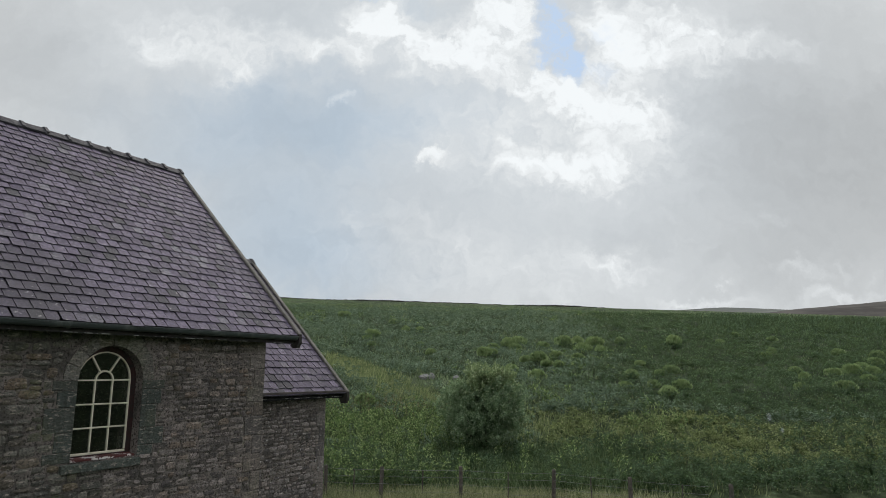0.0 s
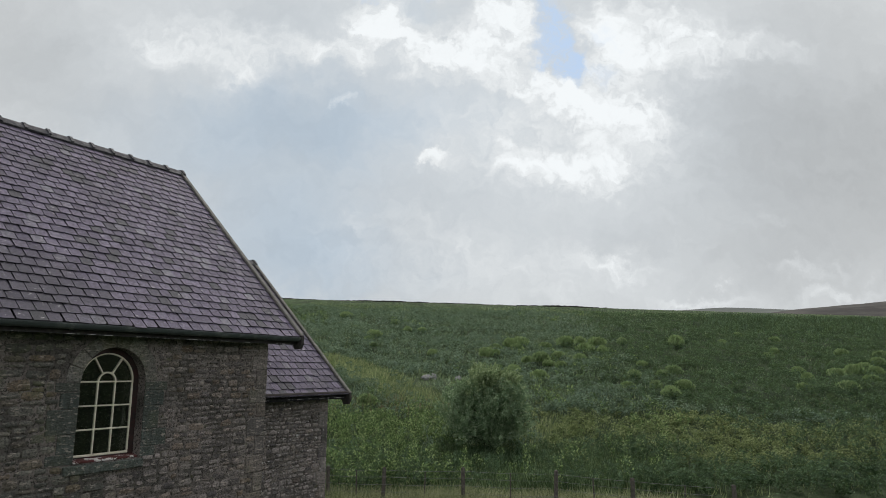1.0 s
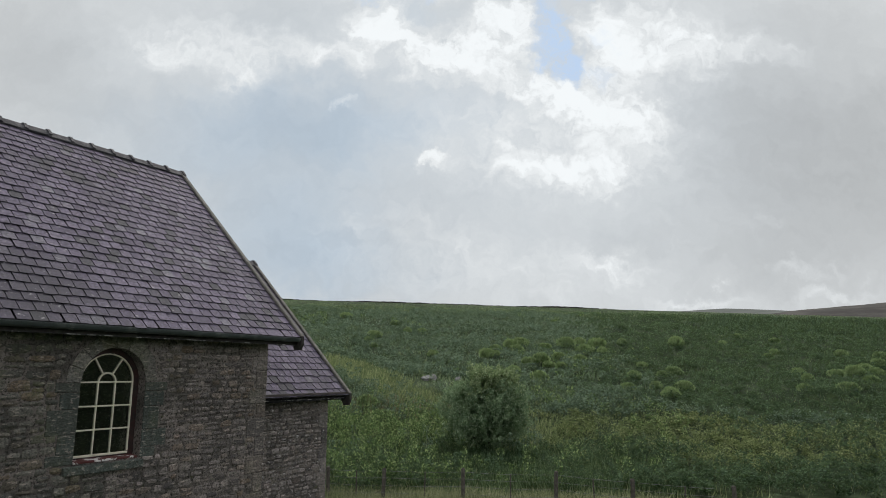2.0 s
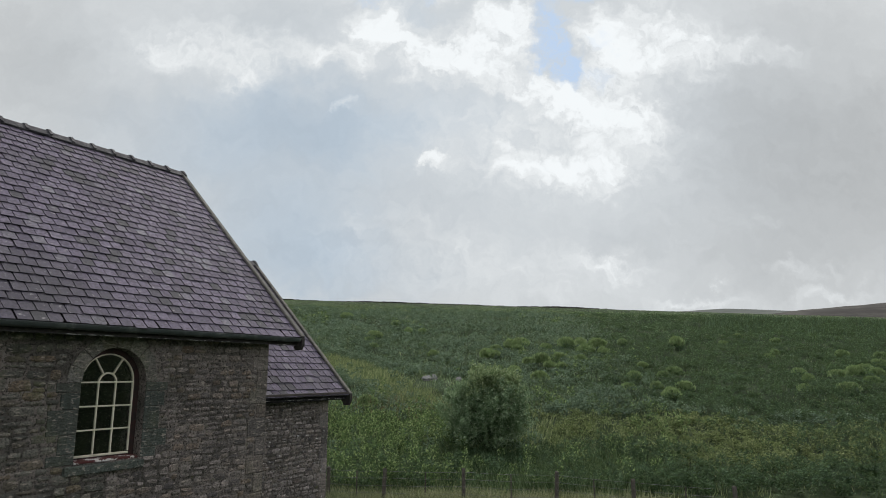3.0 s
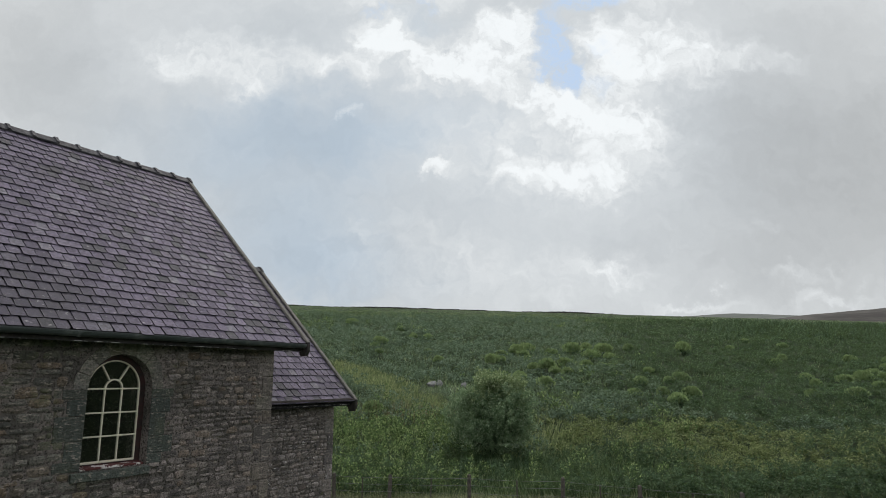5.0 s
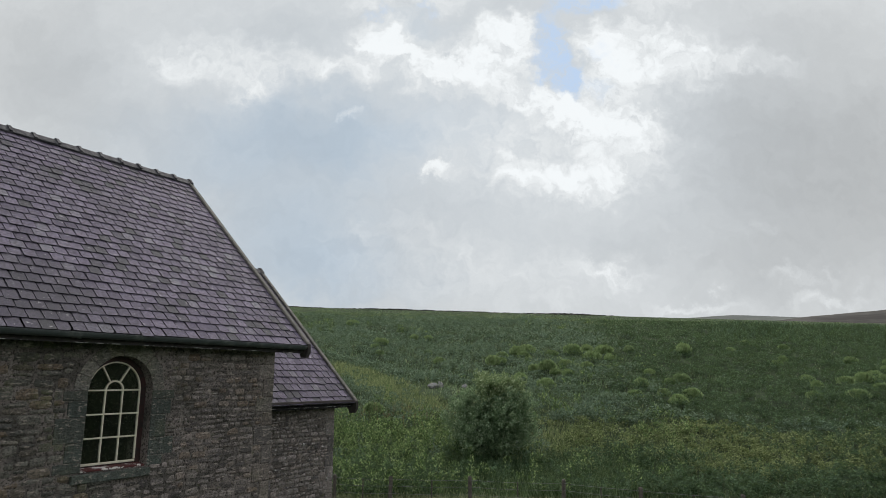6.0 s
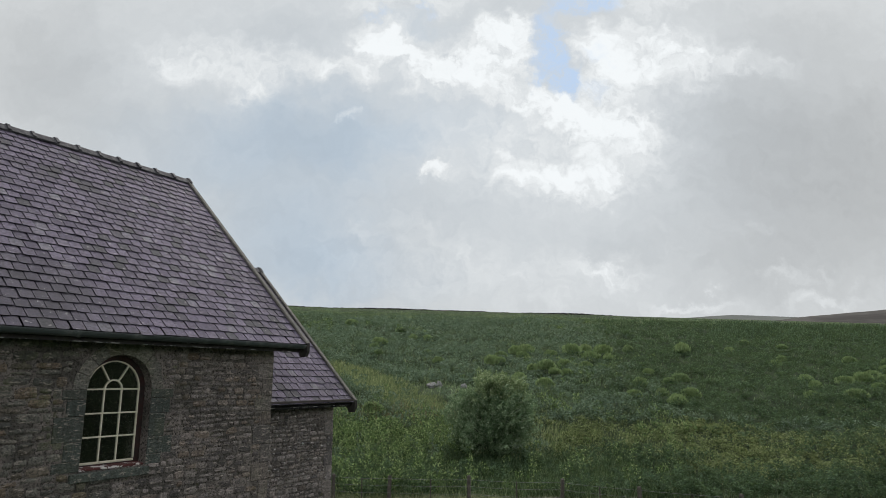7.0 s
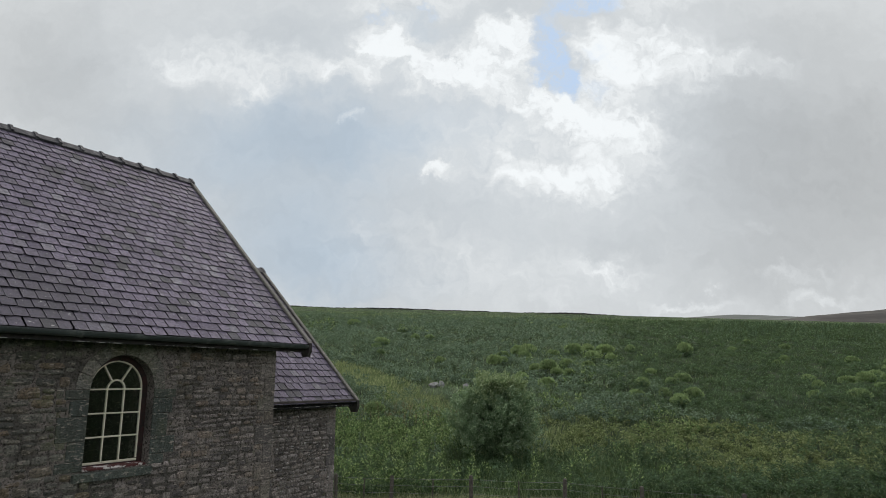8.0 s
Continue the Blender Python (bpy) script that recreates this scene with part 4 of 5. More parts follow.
def leaves(base, way, length, width, loose=0.55):
    """Pointed leaves with four corners, from base along way."""
    side = unit(np.cross(way, np.array((0, 0, 1.0)) + rand.normal(0, loose, way.shape)))
    fold = np.cross(way, side) * (length * 0.12)[:, None]
    mid = base + way * (length * 0.45)[:, None] + fold
    out = np.stack([base, mid + side * (width / 2)[:, None], base + way * length[:, None], mid - side * (width / 2)[:, None]], 1)
    return out.reshape(-1, 3)


def blades(base, way, length, width):
    """Grass blades with three corners."""
    side = unit(np.cross(way, rand.normal(size=way.shape) * (1, 1, 0.2))) * (width / 2)[:, None]
    return np.stack([base - side, base + side, base + way * length[:, None]], 1).reshape(-1, 3)


def soft(v, lo, hi):
    t = np.clip((v - lo) / (hi - lo), 0, 1)
    return t * t * (3 - 2 * t)


WAVES = [(rand.uniform(-1, 1), rand.uniform(-1, 1), rand.uniform(0, 6.3)) for _ in range(9)]


def patches(r, s, scale):
    """Smooth uneven patches from -1 to 1 over the land."""
    v = 0
    for i, (a, b, c) in enumerate(WAVES):
        k = scale * (0.5 + 0.25 * i)
        v = v + np.sin(r * a * k + s * b * k + c + 1.4 * np.sin(s * a * k * 0.7 + c)) / (1 + 0.15 * i)
    return v / 4.0


def meadow(r, s):
    """How far the tall herbs give way to olive grass (0 to 1): a tongue by the chapel, and a strip beside the tree."""
    tongue_mid = -9.4 + (57 - s) * 0.54
    tongue = soft(2.9 - np.abs(r - tongue_mid), 0.0, 1.8) * soft(s, 38.5, 41.0) * soft(61.0 - s, 0.0, 4.0)
    strip = soft(s, 32.0, 33.5) * soft(38.6 - s, 0, 1.6) * soft(r, 2.6, 4.0) * soft(9.5 - r, 0, 4.0)
    return np.clip(np.maximum(tongue, 0.50 * strip) + 0.15 * patches(r, s, 0.9), 0, 1)


def nettles(r, s):
    """The dark bed round the tree, down to the fence (0 to 1)."""
    bed = soft(r, 5.0, 7.0) * soft(14.0 - r - 0.5 * (s - 27), 0, 4.0) * soft(33.4 - s + 0.5 * np.sin(r * 1.1), 0, 2.5)
    # dark growth at the tree's foot, which also stands in for its shadow
    return np.maximum(bed, 0.9 * soft(r, -0.6, 1.0) * soft(7.0 - r, 0, 2.0) * soft(33.4 - s - 0.15 * r, 0, 1.5))


def brambles(r, s):
    """Low olive growth across the foot of the slope (0 to 1)."""
    edge = 38.9 - 0.10 * np.maximum(r - 8, 0) + 0.7 * np.sin(r * 0.55)
    return soft(r, 3.6, 5.5) * soft(edge - s, 0, 1.2) * (1 - 0.92 * nettles(r, s)) * (1 - 0.55 * soft(28.5 - s, 0, 2.5))


def scatter(s0, s1, left, right, per_m2):
    """Random places over a stretch of the slope that widens with the distance."""
    area = 0.5 * (right(s0) - left(s0) + right(s1) - left(s1)) * (s1 - s0)
    s = rand.uniform(s0, s1, int(area * per_m2))
    r = left(s) + rand.uniform(0, 1, len(s)) * (right(s) - left(s))
    return r, s


left_side = lambda s: -0.30 * s - 1.0
right_side = lambda s: 0.74 * s + 1.0
bins = {"herb": [], "dark": [], "bright": [], "olive": [], "grass": [], "hill": [], "hay": []}


def clearing(r, s):
    """Where taller growth stands back: before the boulders, and where the long dark grass grows round the tree."""
    stones = (np.abs(r + 0.3) < 2.2) & (s > 44.8) & (s < 49.5)
    sedge = (s < 31.3) & (rand.uniform(0, 1, len(r)) < 0.7 * soft(r, -1, 1.5) * soft(9.0 - r, 0, 4))
    return stones | sedge


def herbs(s0, s1, plants, each, leaf, tall, spread, hummock):
    """Leafy stems, sorted into the stands that they belong to; leaves stand round a leaning stem, thicker towards the top."""
    r, s = scatter(s0, min(s1, 107.0), left_side, right_side, plants)
    olive = meadow(r, s)
    keep = rand.uniform(0, 1, len(r)) > 0.93 * olive
    crest = soft(s, 92, 112)
    keep &= rand.uniform(0, 1, len(r)) > 0.75 * crest
    keep &= ~clearing(r, s)
    r, s, crest = r[keep], s[keep], crest[keep]
    clump = patches(r, s, 1.7)
    high = tall * (0.78 + 0.25 * clump + 0.42 * patches(r + 17, s - 5, hummock) + rand.normal(0, 0.13, len(r)))
    high = np.clip(high, 0.12, 2.0) * (1 - 0.85 * soft(s, 94, 106))
    left = soft(39.5 - s, 0, 3) * soft(1.6 - r, 0, 2.2)
    bright = left * (0.22 + 0.70 * soft(s, 28.0, 34.0)) + 0.18 * soft(patches(r, s, 0.35), 0.1, 0.6) * (1 - soft(r - 0.2 * s, 0, 8))
    olive = brambles(r, s)
    dark = np.maximum(nettles(r, s), 0.9 * soft(29.0 - s, 0, 2.5)) + 0.35 * left * soft(33.0 - s, 0, 4) + (1 - left) * (1 - olive) * (
        0.55 * soft(patches(r + 40, s, 0.22), -0.3, 0.4) * (1 - crest) * soft(r, 2, 15) + 0.95 * soft(r - 0.15 * s, 1, 12) * soft(s, 37, 41)) + 0.35 * soft(r, 11, 20) * olive
    pick = rand.uniform(0, 1, len(r))
    group = np.where(pick < bright, 2, np.where(pick < bright + dark, 1, np.where(pick < bright + dark + olive, 3, 0)))
    high = high * np.where(group == 2, 1.35, np.where(group == 3, 0.72, 1.0))
    # each plant is a leafy head on a bare stem, so that dark gaps stay between the heads
    idx = np.repeat(np.arange(len(r)), each)
    up = rand.beta(2.6, 1.2, len(idx))
    lean = rand.normal(0, 0.14, (len(r), 2))
    turn = rand.uniform(0, math.tau, len(idx))
    girth = (spread * rand.uniform(0.7, 1.35, len(r)))[idx]
    out = girth * np.sqrt(np.clip(1.02 - ((up - 0.55) / 0.48) ** 2, 0.02, 1)) * rand.uniform(0.35, 1.0, len(idx))
    x = r[idx] + lean[idx, 0] * up * high[idx] + np.cos(turn) * out
    y = s[idx] + lean[idx, 1] * up * high[idx] + np.sin(turn) * out
    z = land(r, s)[idx] + up * high[idx]
    rise = rand.normal(0.35, 0.40, len(idx)) + 0.45 * (group[idx] == 2)
    way = unit(np.stack([np.cos(turn) + 0.15, np.sin(turn), rise], 1))
    size = leaf * rand.uniform(0.6, 1.35, len(idx))
    co = leaves(np.stack([x, y, z], 1), way, size, size * rand.uniform(0.34, 0.55, len(idx))).reshape(-1, 4, 3)
    for g, key in enumerate(("herb", "dark", "bright", "olive")):
        bins[key].append(co[group[idx] == g].reshape(-1, 3))


def grasses(s0, s1, per_m2, tall, wide):
    r, s = scatter(s0, s1, left_side, right_side, per_m2)
    olive = np.maximum(meadow(r, s), 0.16 - 0.14 * soft(r - 0.2 * s, 0, 8))
    olive = np.maximum(olive, 0.9 * soft(s, 90, 108))
    stones = (np.abs(r + 0.3) < 2.0) & (s > 45.5) & (s < 48.3)
    olive = np.where(stones, 0.10, olive)
    keep = rand.uniform(0, 1, len(r)) < olive
    r, s = r[keep], s[keep]
    tuft = np.clip(0.8 + 0.35 * patches(r, s, 2.3), 0.35, 1.4)
    high = tall * tuft * rand.uniform(0.55, 1.25, len(r)) * (1 - 0.80 * soft(s, 98, 112))
    way = unit(np.stack([rand.normal(0.14, 0.28, len(r)), rand.normal(0, 0.28, len(r)), np.ones(len(r))], 1))
    co = blades(np.stack([r, s, land(r, s) - 0.02], 1), way, high, wide * rand.uniform(0.7, 1.4, len(r))).reshape(-1, 3, 3)
    upland = s > 44
    bins["grass"].append(co[~upland].reshape(-1, 3))
    tongue = meadow(r, s) > 0.3
    bins["grass"].append(co[upland & tongue].reshape(-1, 3))
    bins["hill"].append(co[upland & ~tongue].reshape(-1, 3))


herbs(24.2, 34.0, 7.2, 74, 0.108, 0.95, 0.155, 5.0)
herbs(34.0, 48.0, 5.5, 52, 0.130, 0.80, 0.22, 4.2)
herbs(48.0, 72.0, 3.2, 40, 0.165, 0.68, 0.27, 3.2)
herbs(72.0, 114.5, 1.6, 30, 0.230, 0.80, 0.38, 2.2)
grasses(24.2, 48.0, 230, 0.46, 0.036)
grasses(48.0, 75.0, 110, 0.50, 0.060)
grasses(75.0, 116.5, 48, 0.46, 0.095)


def verge_grass():
    """Long pale grass on the near side of the fence, and in its foot."""
    r = rand.uniform(-7.0, 14.0, 150000)
    s = rand.uniform(19.0, 24.2, 150000)
    s = s - np.maximum(r - 3, 0) * 0.35
    high = 0.58 * rand.uniform(0.4, 1.15, len(r)) * (0.85 + 0.3 * patches(r, s, 2.5))
    way = unit(np.stack([rand.normal(0.1, 0.25, len(r)), rand.normal(0, 0.25, len(r)), np.ones(len(r))], 1))
    bins["hay"].append(blades(np.stack([r, s, land(r, s)], 1), way, high, 0.012 * rand.uniform(0.6, 1.4, len(r))))


verge_grass()


def long_grass():
    """Dark, leaning grass round the foot of the tree and down to the fence."""
    r = np.concatenate([rand.normal(3.6, 2.3, 24000), rand.normal(2.1, 1.6, 4000)])
    s = np.concatenate([rand.uniform(24.6, 31.8, 24000), rand.normal(30.2, 0.8, 4000)])
    keep = patches(r, s, 1.1) > rand.uniform(-1.1, 0.5, len(r))
    r, s = r[keep], s[keep]
    high = (0.62 + 0.22 * patches(r, s, 1.9)) * rand.uniform(0.55, 1.3, len(r))
    lean = 0.35 * patches(r + 9, s, 1.2)
    way = unit(np.stack([lean + rand.normal(-0.05, 0.22, len(r)), rand.normal(0, 0.22, len(r)), np.ones(len(r))], 1))
    bins["sedge"] = [blades(np.stack([r, s, land(r, s) - 0.03], 1), way, high, 0.040 * rand.uniform(0.6, 1.4, len(r)))]


long_grass()


def rushes():
    """Upright rushes under the brow, where the slope turns aside."""
    r, s = scatter(80.0, 108.0, lambda s: 0.34 * s, right_side, 15.0)
    keep = rand.uniform(0, 1, len(r)) < soft(r - 0.36 * s, 0, 9) * (0.6 + 0.5 * patches(r, s, 0.8))
    r, s = r[keep], s[keep]
    high = rand.uniform(0.45, 1.05, len(r)) * (1 - 0.7 * soft(s, 98, 108))
    way = unit(np.stack([rand.normal(0.05, 0.10, len(r)), rand.normal(0, 0.10, len(r)), np.ones(len(r))], 1))
    bins["rush"] = [blades(np.stack([r, s, land(r, s)], 1), way, high, 0.17 * rand.uniform(0.6, 1.3, len(r)))]


def docks():
    """Rusty seed stalks of dock along the edge of the willowherb."""
    r, s = rand.uniform(-7.5, 1.0, 150), rand.normal(38.4, 1.1, 150)
    high = rand.uniform(0.75, 1.15, len(r))
    way = unit(np.stack([rand.normal(0.05, 0.08, len(r)), rand.normal(0, 0.08, len(r)), np.ones(len(r))], 1))
    idx = np.repeat(np.arange(len(r)), 26)
    up = rand.uniform(0.45, 1.0, len(idx))
    place = np.stack([r, s, land(r, s)], 1)[idx] + way[idx] * (high[idx] * up)[:, None]
    turn = rand.uniform(0, math.tau, len(idx))
    out = unit(np.stack([np.cos(turn), np.sin(turn), np.full(len(idx), 0.8)], 1))
    bins["dock"] = [leaves(place, out, rand.uniform(0.04, 0.09, len(idx)), rand.uniform(0.02, 0.04, len(idx)))]


rushes()
docks()
for key, size, mat, label in (
        ("herb", 4, HERB, "mid-green hill herbs and bracken covering the slope"),
        ("dark", 4, DARK_HERB, "dark green nettles and docks in dense beds"),
        ("bright", 4, BRIGHT_HERB, "bright green willowherb behind the fence"),
        ("olive", 4, OLIVE_HERB, "low olive brambles and meadowsweet at the slope's foot"),
        ("grass", 3, GRASS, "olive meadow grass in tongues between the herbs"),
        ("hill", 3, HILL_GRASS, "upland grass growing through the herbs"),
        ("sedge", 3, SEDGE, "dark long grass round the tree"),
        ("rush", 3, RUSH, "dark upright rushes under the brow"),
        ("dock", 4, DOCK, "rusty brown dock seed stalks above the willowherb"),
        ("hay", 3, HAY, "long pale grass along the fence")):
    stuff_mesh({"herb": "hill_herbs", "dark": "nettle_bed", "bright": "willowherb", "olive": "brambles", "grass": "meadow_grass", "hill": "upland_grass", "hay": "verge_grass", "sedge": "long_grass", "rush": "rushes", "dock": "dock_stalks"}[key], np.concatenate(bins[key]), size, mat, label)


def fern_shapes():
    """Four low, uneven mounds of fern whose fronds lie over with the wind, as meshes about a metre across."""
    out = []
    for k in range(4):
        count = 1100
        turn = rand.uniform(0, math.tau, count)
        up = rand.beta(1.3, 1.0, count)
        lobe = 1 + 0.22 * np.sin(2 * turn + k) + 0.14 * np.sin(5 * turn + 2 * k)
        reach = np.sqrt(1 - (0.97 * up) ** 2) * rand.uniform(0.55, 1.0, count) * lobe
        place = np.stack([np.cos(turn) * reach * 0.50, np.sin(turn) * reach * 0.45, up * 0.50 * (0.85 + 0.15 * lobe)], 1)
        way = unit(np.stack([np.cos(turn) * 0.30 + 0.32, np.sin(turn) * 0.30, np.full(count, 0.95)], 1) + rand.normal(0, 0.20, (count, 3)))
        size = rand.uniform(0.12, 0.30, count) * (1.2 - 0.5 * up)
        out.append(stuff_mesh("fern_fronds", leaves(place, way, size, size * 0.32, 0.9), 4, FERN, ""))
    return out


FERNS = fern_shapes()
# each clump: metres to the right and ahead, and width
UPPER_FERNS = ((6.3, 63.5, 1.21), (7.4, 64.7, 1.35), (6.8, 62.0, 0.97), (9.9, 65.2, 1.02), (12.1, 65.7, 1.49), (13.7, 66.8, 1.28), (13.1, 61.9, 1.4), (14.9, 64.4, 1.57), (14.7, 61.6, 1.02), (17.7, 65.7, 1.03), (22.8, 64.9, 1.41), (9.8, 57.1, 0.99), (11.5, 56.2, 0.88), (4.7, 61.0, 0.8), (3.6, 57.4, 1.1), (4.4, 58.1, 0.81))
MIDDLE_FERNS = ((15.7, 52.7, 0.73), (13.7, 48.1, 0.96), (12.4, 45.1, 0.86), (14.7, 43.4, 1.13), (16.3, 45.3, 0.94), (17.0, 49.4, 1.03), (14.3, 45.1, 0.78), (16.1, 49.0, 0.77), (8.0, 55.0, 1.2), (8.4, 53.7, 0.84), (6.9, 54.8, 0.95), (9.3, 53.0, 0.83), (5.3, 51.3, 1.07), (7.0, 49.3, 1.03))
FAR_FERNS = ((36.3, 60.5, 0.95), (29.8, 50.5, 1.05), (30.4, 50.6, 0.79), (27.4, 51.5, 0.99), (26.6, 48.7, 0.76), (31.2, 50.5, 1.06), (33.2, 52.4, 1.09), (33.0, 50.8, 0.88), (30.5, 47.5, 0.91), (26.8, 44.3, 1.08), (24.2, 44.8, 0.78), (29.0, 59.1, 0.82), (30.2, 60.4, 0.84), (35.2, 70.1, 0.85), (32.9, 73.8, 0.9), (29.3, 69.4, 0.85), (38.8, 58.9, 1.03), (35.5, 54.2, 0.94))
OUTER_FERNS = ((-7.6, 69.4, 1.33), (-7.8, 67.1, 0.82), (-4.3, 75.7, 0.92), (-6.1, 80.0, 0.97), (-2.6, 74.7, 0.98), (-1.1, 57.9, 0.81), (-6.9, 63.2, 0.66), (-4.7, 40.0, 0.97), (-13.3, 87.6, 1.37), (-2.2, 62.8, 0.66))


def ferns(places, seed, label):
    rng = random.Random(seed)
    for r, s, wide in places:
        ob = new("fern_clump", rng.choice(FERNS))
        ob.matrix_basis = pose(r, s, float(land(np.array(r), np.array(s))) + 0.24, 0, 0, rng.uniform(-40, 40)) @ Matrix.Diagonal((wide * 1.05, wide, wide * rng.uniform(0.95, 1.25), 1))
        tagged(ob, label, "fern", "fern clumps on the slope")


ferns(UPPER_FERNS, 1, "yellow-green bushy fern clump on the upper slope")
ferns(MIDDLE_FERNS, 2, "bright green fern clump among dark herbs")
ferns(FAR_FERNS, 4, "yellowish fern clump in the dark hillside herbs")
ferns(OUTER_FERNS, 3, "lone yellow-green fern clump in rough grass")

# ---- the tree ----
TREE_R, TREE_S = 1.90, 31.6


def limb(bm, points, sides=7):
    """A tapering branch through (place, radius) points."""
    rings = []
    for i, (p, w) in enumerate(points):
        a = Vector(points[max(0, i - 1)][0])
        b = Vector(points[min(len(points) - 1, i + 1)][0])
        turn = (b - a).to_track_quat("Z", "Y").to_matrix()
        rings.append([bm.verts.new(Vector(p) + turn @ Vector((w * math.cos(k * math.tau / sides), w * math.sin(k * math.tau / sides), 0))) for k in range(sides)])
    for a, b in zip(rings, rings[1:]):
        for k in range(sides):
            bm.faces.new((a[k], a[(k + 1) % sides], b[(k + 1) % sides], b[k]))
    bm.faces.new(rings[-1])


def tree():
    """A small bushy tree: short trunk, limbs, and a crown of leafy sprays, each one a part that stirs in the wind."""
    root = tagged(new("tree"), "small bushy grey-green tree standing in long grass", "tree")
    root.matrix_basis = pose(TREE_R, TREE_S, float(land(np.array(TREE_R), np.array(TREE_S))))
    rng = random.Random(41)
    bm = bmesh.new()
    limb(bm, [((0, 0, -0.2), 0.13), ((0.02, 0, 0.4), 0.10), ((-0.03, 0.02, 1.0), 0.085), ((0.02, 0, 1.7), 0.065), ((-0.05, 0, 2.8), 0.04), ((-0.1, 0, 3.9), 0.015)], 9)
    part("trunk", bm, BARK, root, smooth=True)
    sprays = []
    # rows of sprays up an egg-shaped crown: height, girth, how many, size
    spots = []
    for z, girth, many, size in ((0.95, 0.85, 5, 0.46), (1.40, 1.40, 8, 0.52), (1.98, 1.58, 9, 0.55), (2.55, 1.44, 8, 0.54), (3.12, 1.05, 7, 0.50), (3.62, 0.50, 5, 0.42)):
        for k in range(many):
            a = (k + 0.5 * rng.random()) * math.tau / many + z
            g = girth * rng.uniform(0.62, 1.06)
            spots.append((g * math.cos(a) + 0.05 * z - 0.12, g * math.sin(a), z + rng.uniform(-0.30, 0.30), size * rng.uniform(0.85, 1.15)))
    spots += [(0.0, 0.0, 1.4, 0.9), (0.0, 0.0, 2.3, 0.95), (0.1, 0.0, 3.0, 0.65)]
    for x, y, z, size in spots:
        bm = bmesh.new()
        z0 = max(0.6, z - 1.2)
        limb(bm, [((0, 0, z0), 0.04), ((x * 0.4, y * 0.4, z0 + (z - z0) * 0.55), 0.028), ((x, y, z), 0.010)], 6)
        part("branch", bm, BARK, root, smooth=True)
        # leaves gather on short shoots that point up and outwards, with gaps between them
        many, per = int(70 * size), 38
        d = unit(rand.normal(size=(many, 3)) + np.array((0, 0, 0.25)))
        foot = d * rand.uniform(0.50, 1.0, (many, 1)) * size
        shoot = unit(d * 0.6 + np.array((0.15 + 0.25 * x, 0.25 * y, 0.75)) + rand.normal(0, 0.2, (many, 3)))
        own = np.repeat(np.arange(many), per)
        along = rand.uniform(0, 1, len(own))
        place = foot[own] + shoot[own] * (along * 0.40 * rand.uniform(0.7, 1.3, many)[own])[:, None] + rand.normal(0, 0.035, (len(own), 3))
        way = unit(shoot[own] * 0.35 + unit(rand.normal(size=(len(own), 3))) * 0.9 + np.array((0.2, 0, -0.05)))
        long = 0.115 * rand.uniform(0.6, 1.3, len(own))
        co = leaves(place + np.array((x, y, z)), way, long, long * rand.uniform(0.36, 0.52, len(own)), 1.6)
        young = (z > 3.2 and rng.random() < 0.8) or (x > 0.9 and z > 1.9 and rng.random() < 0.35)
        ob = new("foliage", stuff_mesh("foliage", co, 4, TREE_TIP if young else TREE_LEAF, ""))
        ob.parent = root
        sprays.append((ob, Vector((x * 0.4, y * 0.4, z0)), z))
    return sprays


SPRAYS = tree()

# ---- a few drops of rain ----


def raindrop(x, z, away):
    """One falling drop, at its place when it is seen: to the right, up and ahead of the eye."""
    bm = bmesh.new()
    bmesh.ops.create_uvsphere(bm, u_segments=10, v_segments=8, radius=0.005)
    for v in bm.verts:
        v.co.z *= 2.6 if v.co.z > 0 else 1.6
    ob = finish("raindrop", bm, RAIN, smooth=True)
    tagged(ob, "clear raindrop falling through the air", "raindrop", "raindrops")
    return ob, Vector((x * away, away, EYE_Z + z * away))


RAIN = drop_material()
DROPS = [(0.0, raindrop(0.488, -0.068, 1.7)), (0.0, raindrop(0.506, -0.086, 2.4)), (4.5, raindrop(0.035, 0.068, 1.3)), (4.5, raindrop(0.375, 0.076, 1.9))]

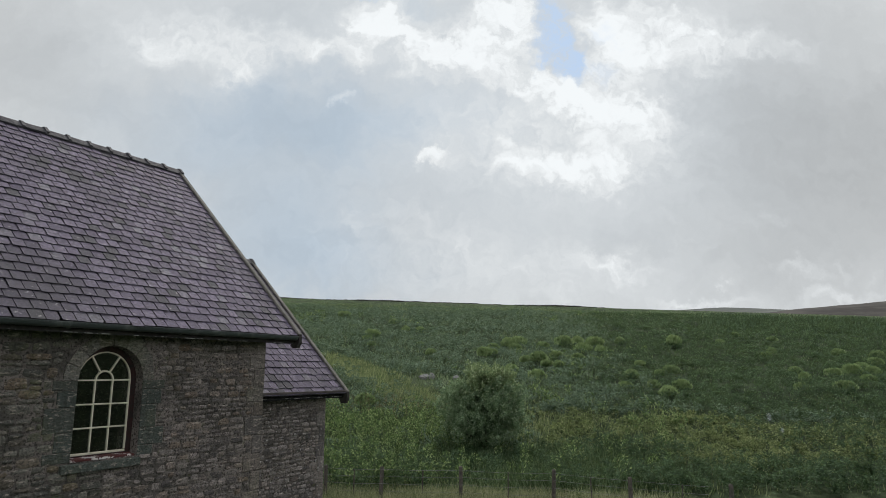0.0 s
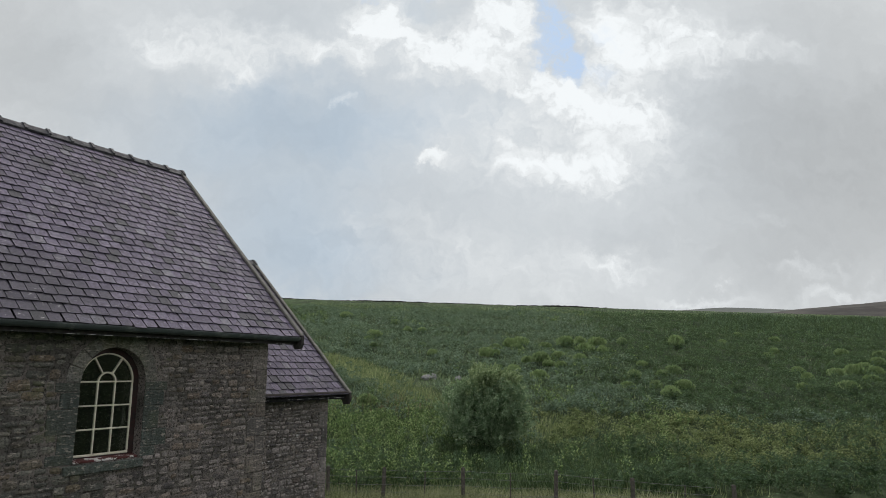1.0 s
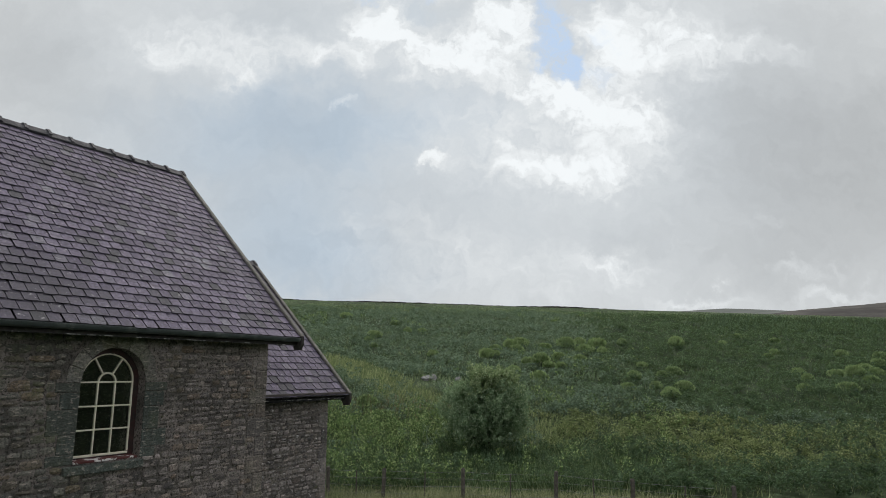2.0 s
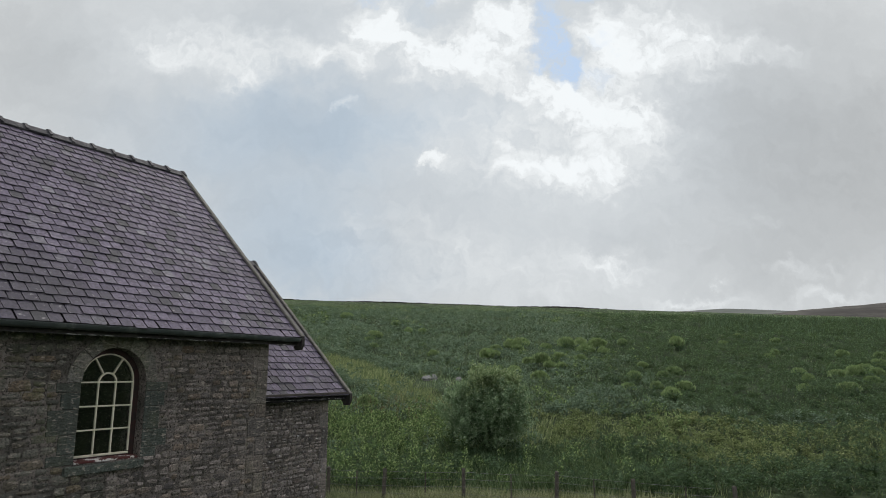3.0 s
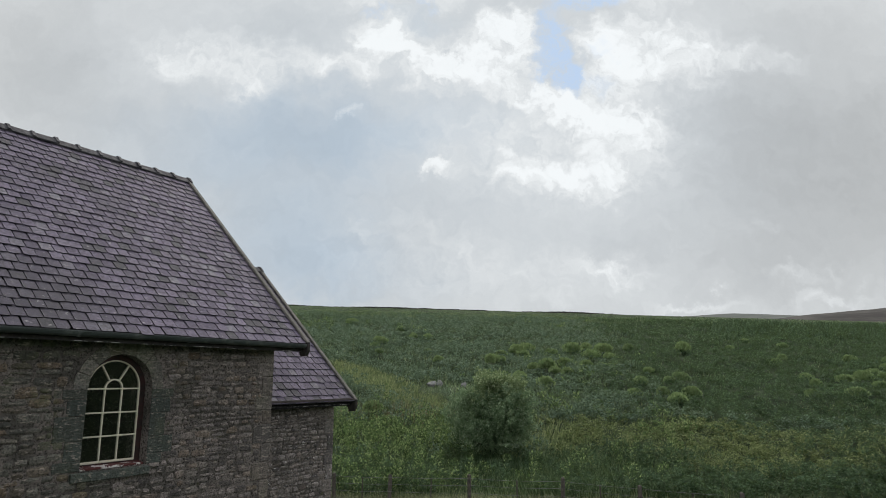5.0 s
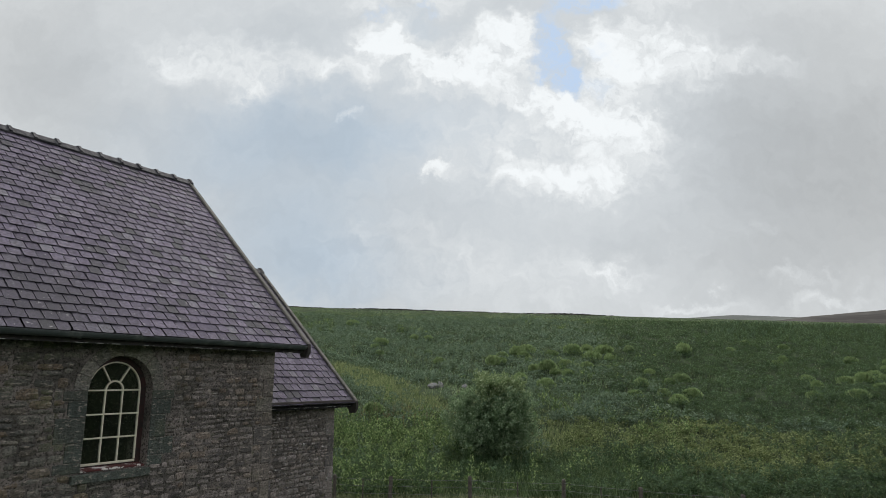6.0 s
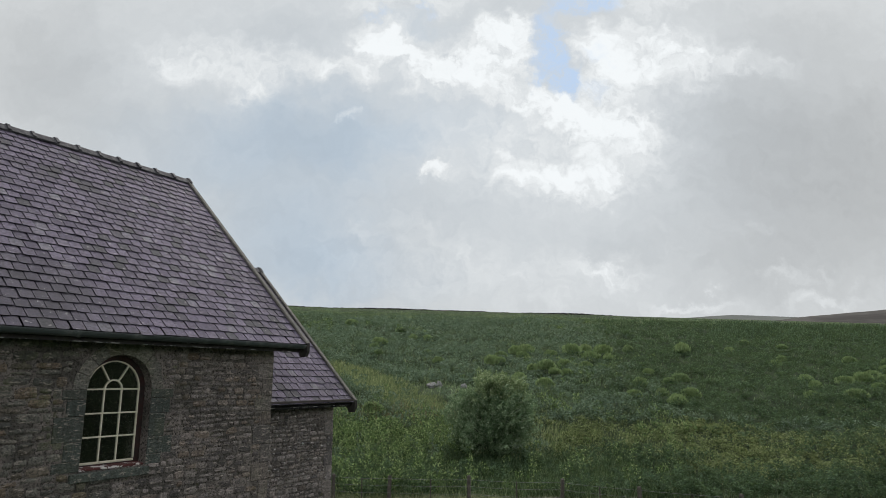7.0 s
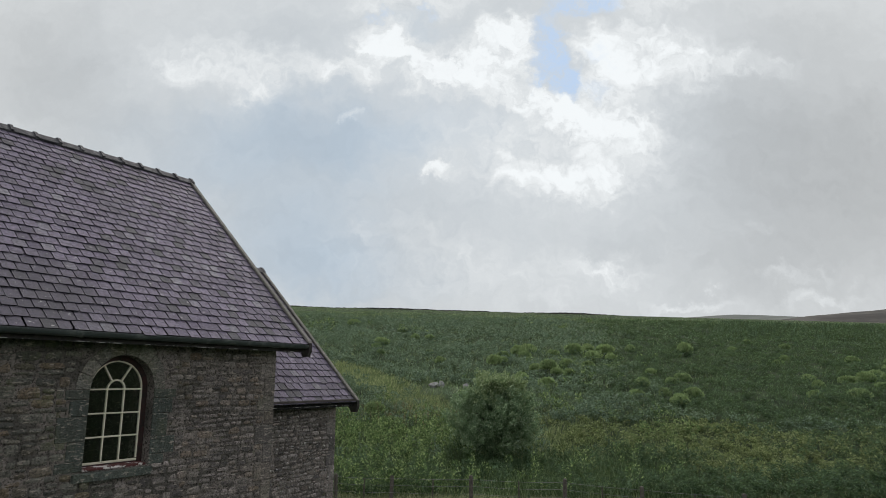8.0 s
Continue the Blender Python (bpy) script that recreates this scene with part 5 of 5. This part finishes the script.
# ---- slates and stones, piece by piece ----
slate_roof(chancel_roof, NAVE_X1 + 0.05, CH_VERGE_X - 0.075, CH_EAVE_Y, CH_EAVE_Z, CH_RIDGE_Z, lambda x, c: c < 18 and x > 9.3, 6)
slate_roof(nave_roof, NAVE_X0, VERGE_X - 0.075, EAVE_Y, EAVE_Z, RIDGE_Z, lambda x, c: c < 13 and x > 4.7, 7)
rubble(nave_wall, OLD_RUBBLE, NAVE_Y, lambda z: NAVE_X0, lambda z: (window_gap(z, z) or (WIN_C,))[0], FOOT, NAVE_TOP - 0.02, (0.09, 0.20), 0.014, lambda x, z: x > 4.4 and z > -1.6, 12)
rubble(nave_wall, RUBBLE, NAVE_Y, lambda z: (window_gap(z, z) or (WIN_C, WIN_C))[1], lambda z: edge_at(nave_edges, z), FOOT, NAVE_TOP - 0.02, (0.075, 0.15), 0.020, lambda x, z: z > -0.9, 14)
rubble(chancel_wall, CHANCEL_RUBBLE, CH_Y, lambda z: NAVE_X1 + 0.01, lambda z: edge_at(chancel_edges, z), FOOT, CH_TOP - 0.02, (0.06, 0.13), 0.016, lambda x, z: z > -2.0, 13)


def motions():
    """The clouds drift away before the wind, and the sprays of the tree stir."""
    drift = Vector((-0.143, 1.0, 0.197)) * 166.0
    walk(clouds, [(t, Matrix.Translation(Vector((0, SKY_FAR, EYE_Z)) + drift * (t / 8.0))) for t in (0.0, 1.0, 2.0, 3.0, 4.0, 5.0, 6.0, 7.0, 8.0)])
    for seen, (ob, place) in DROPS:
        fall = Vector((0.35, 0.0, -5.5))
        lands = seen + place.z / 5.5
        times = sorted({0.0, max(0.0, seen - 0.5), seen, lands, 8.0})
        walk(ob, [(t, Matrix.Translation(place + fall * (min(t, lands) - seen))) for t in times])
    rng = random.Random(51)
    for ob, hub, height in SPRAYS:
        a, b = rng.uniform(0, 6.3), rng.uniform(0, 6.3)
        speed = rng.uniform(2.6, 3.6)
        rows = []
        for i in range(21):
            t = 0.4 * i
            sway = 2.4 * math.sin(speed * t + a) + 1.2 * math.sin(1.1 * t) + 0.8 * math.sin(5.1 * t + b)
            nod = 1.6 * math.sin(speed * 0.8 * t + b)
            rows.append((t, Matrix.Translation(hub) @ pose(0, 0, 0, nod, sway, 0) @ Matrix.Translation(-hub)))
        walk(ob, rows)


motions()
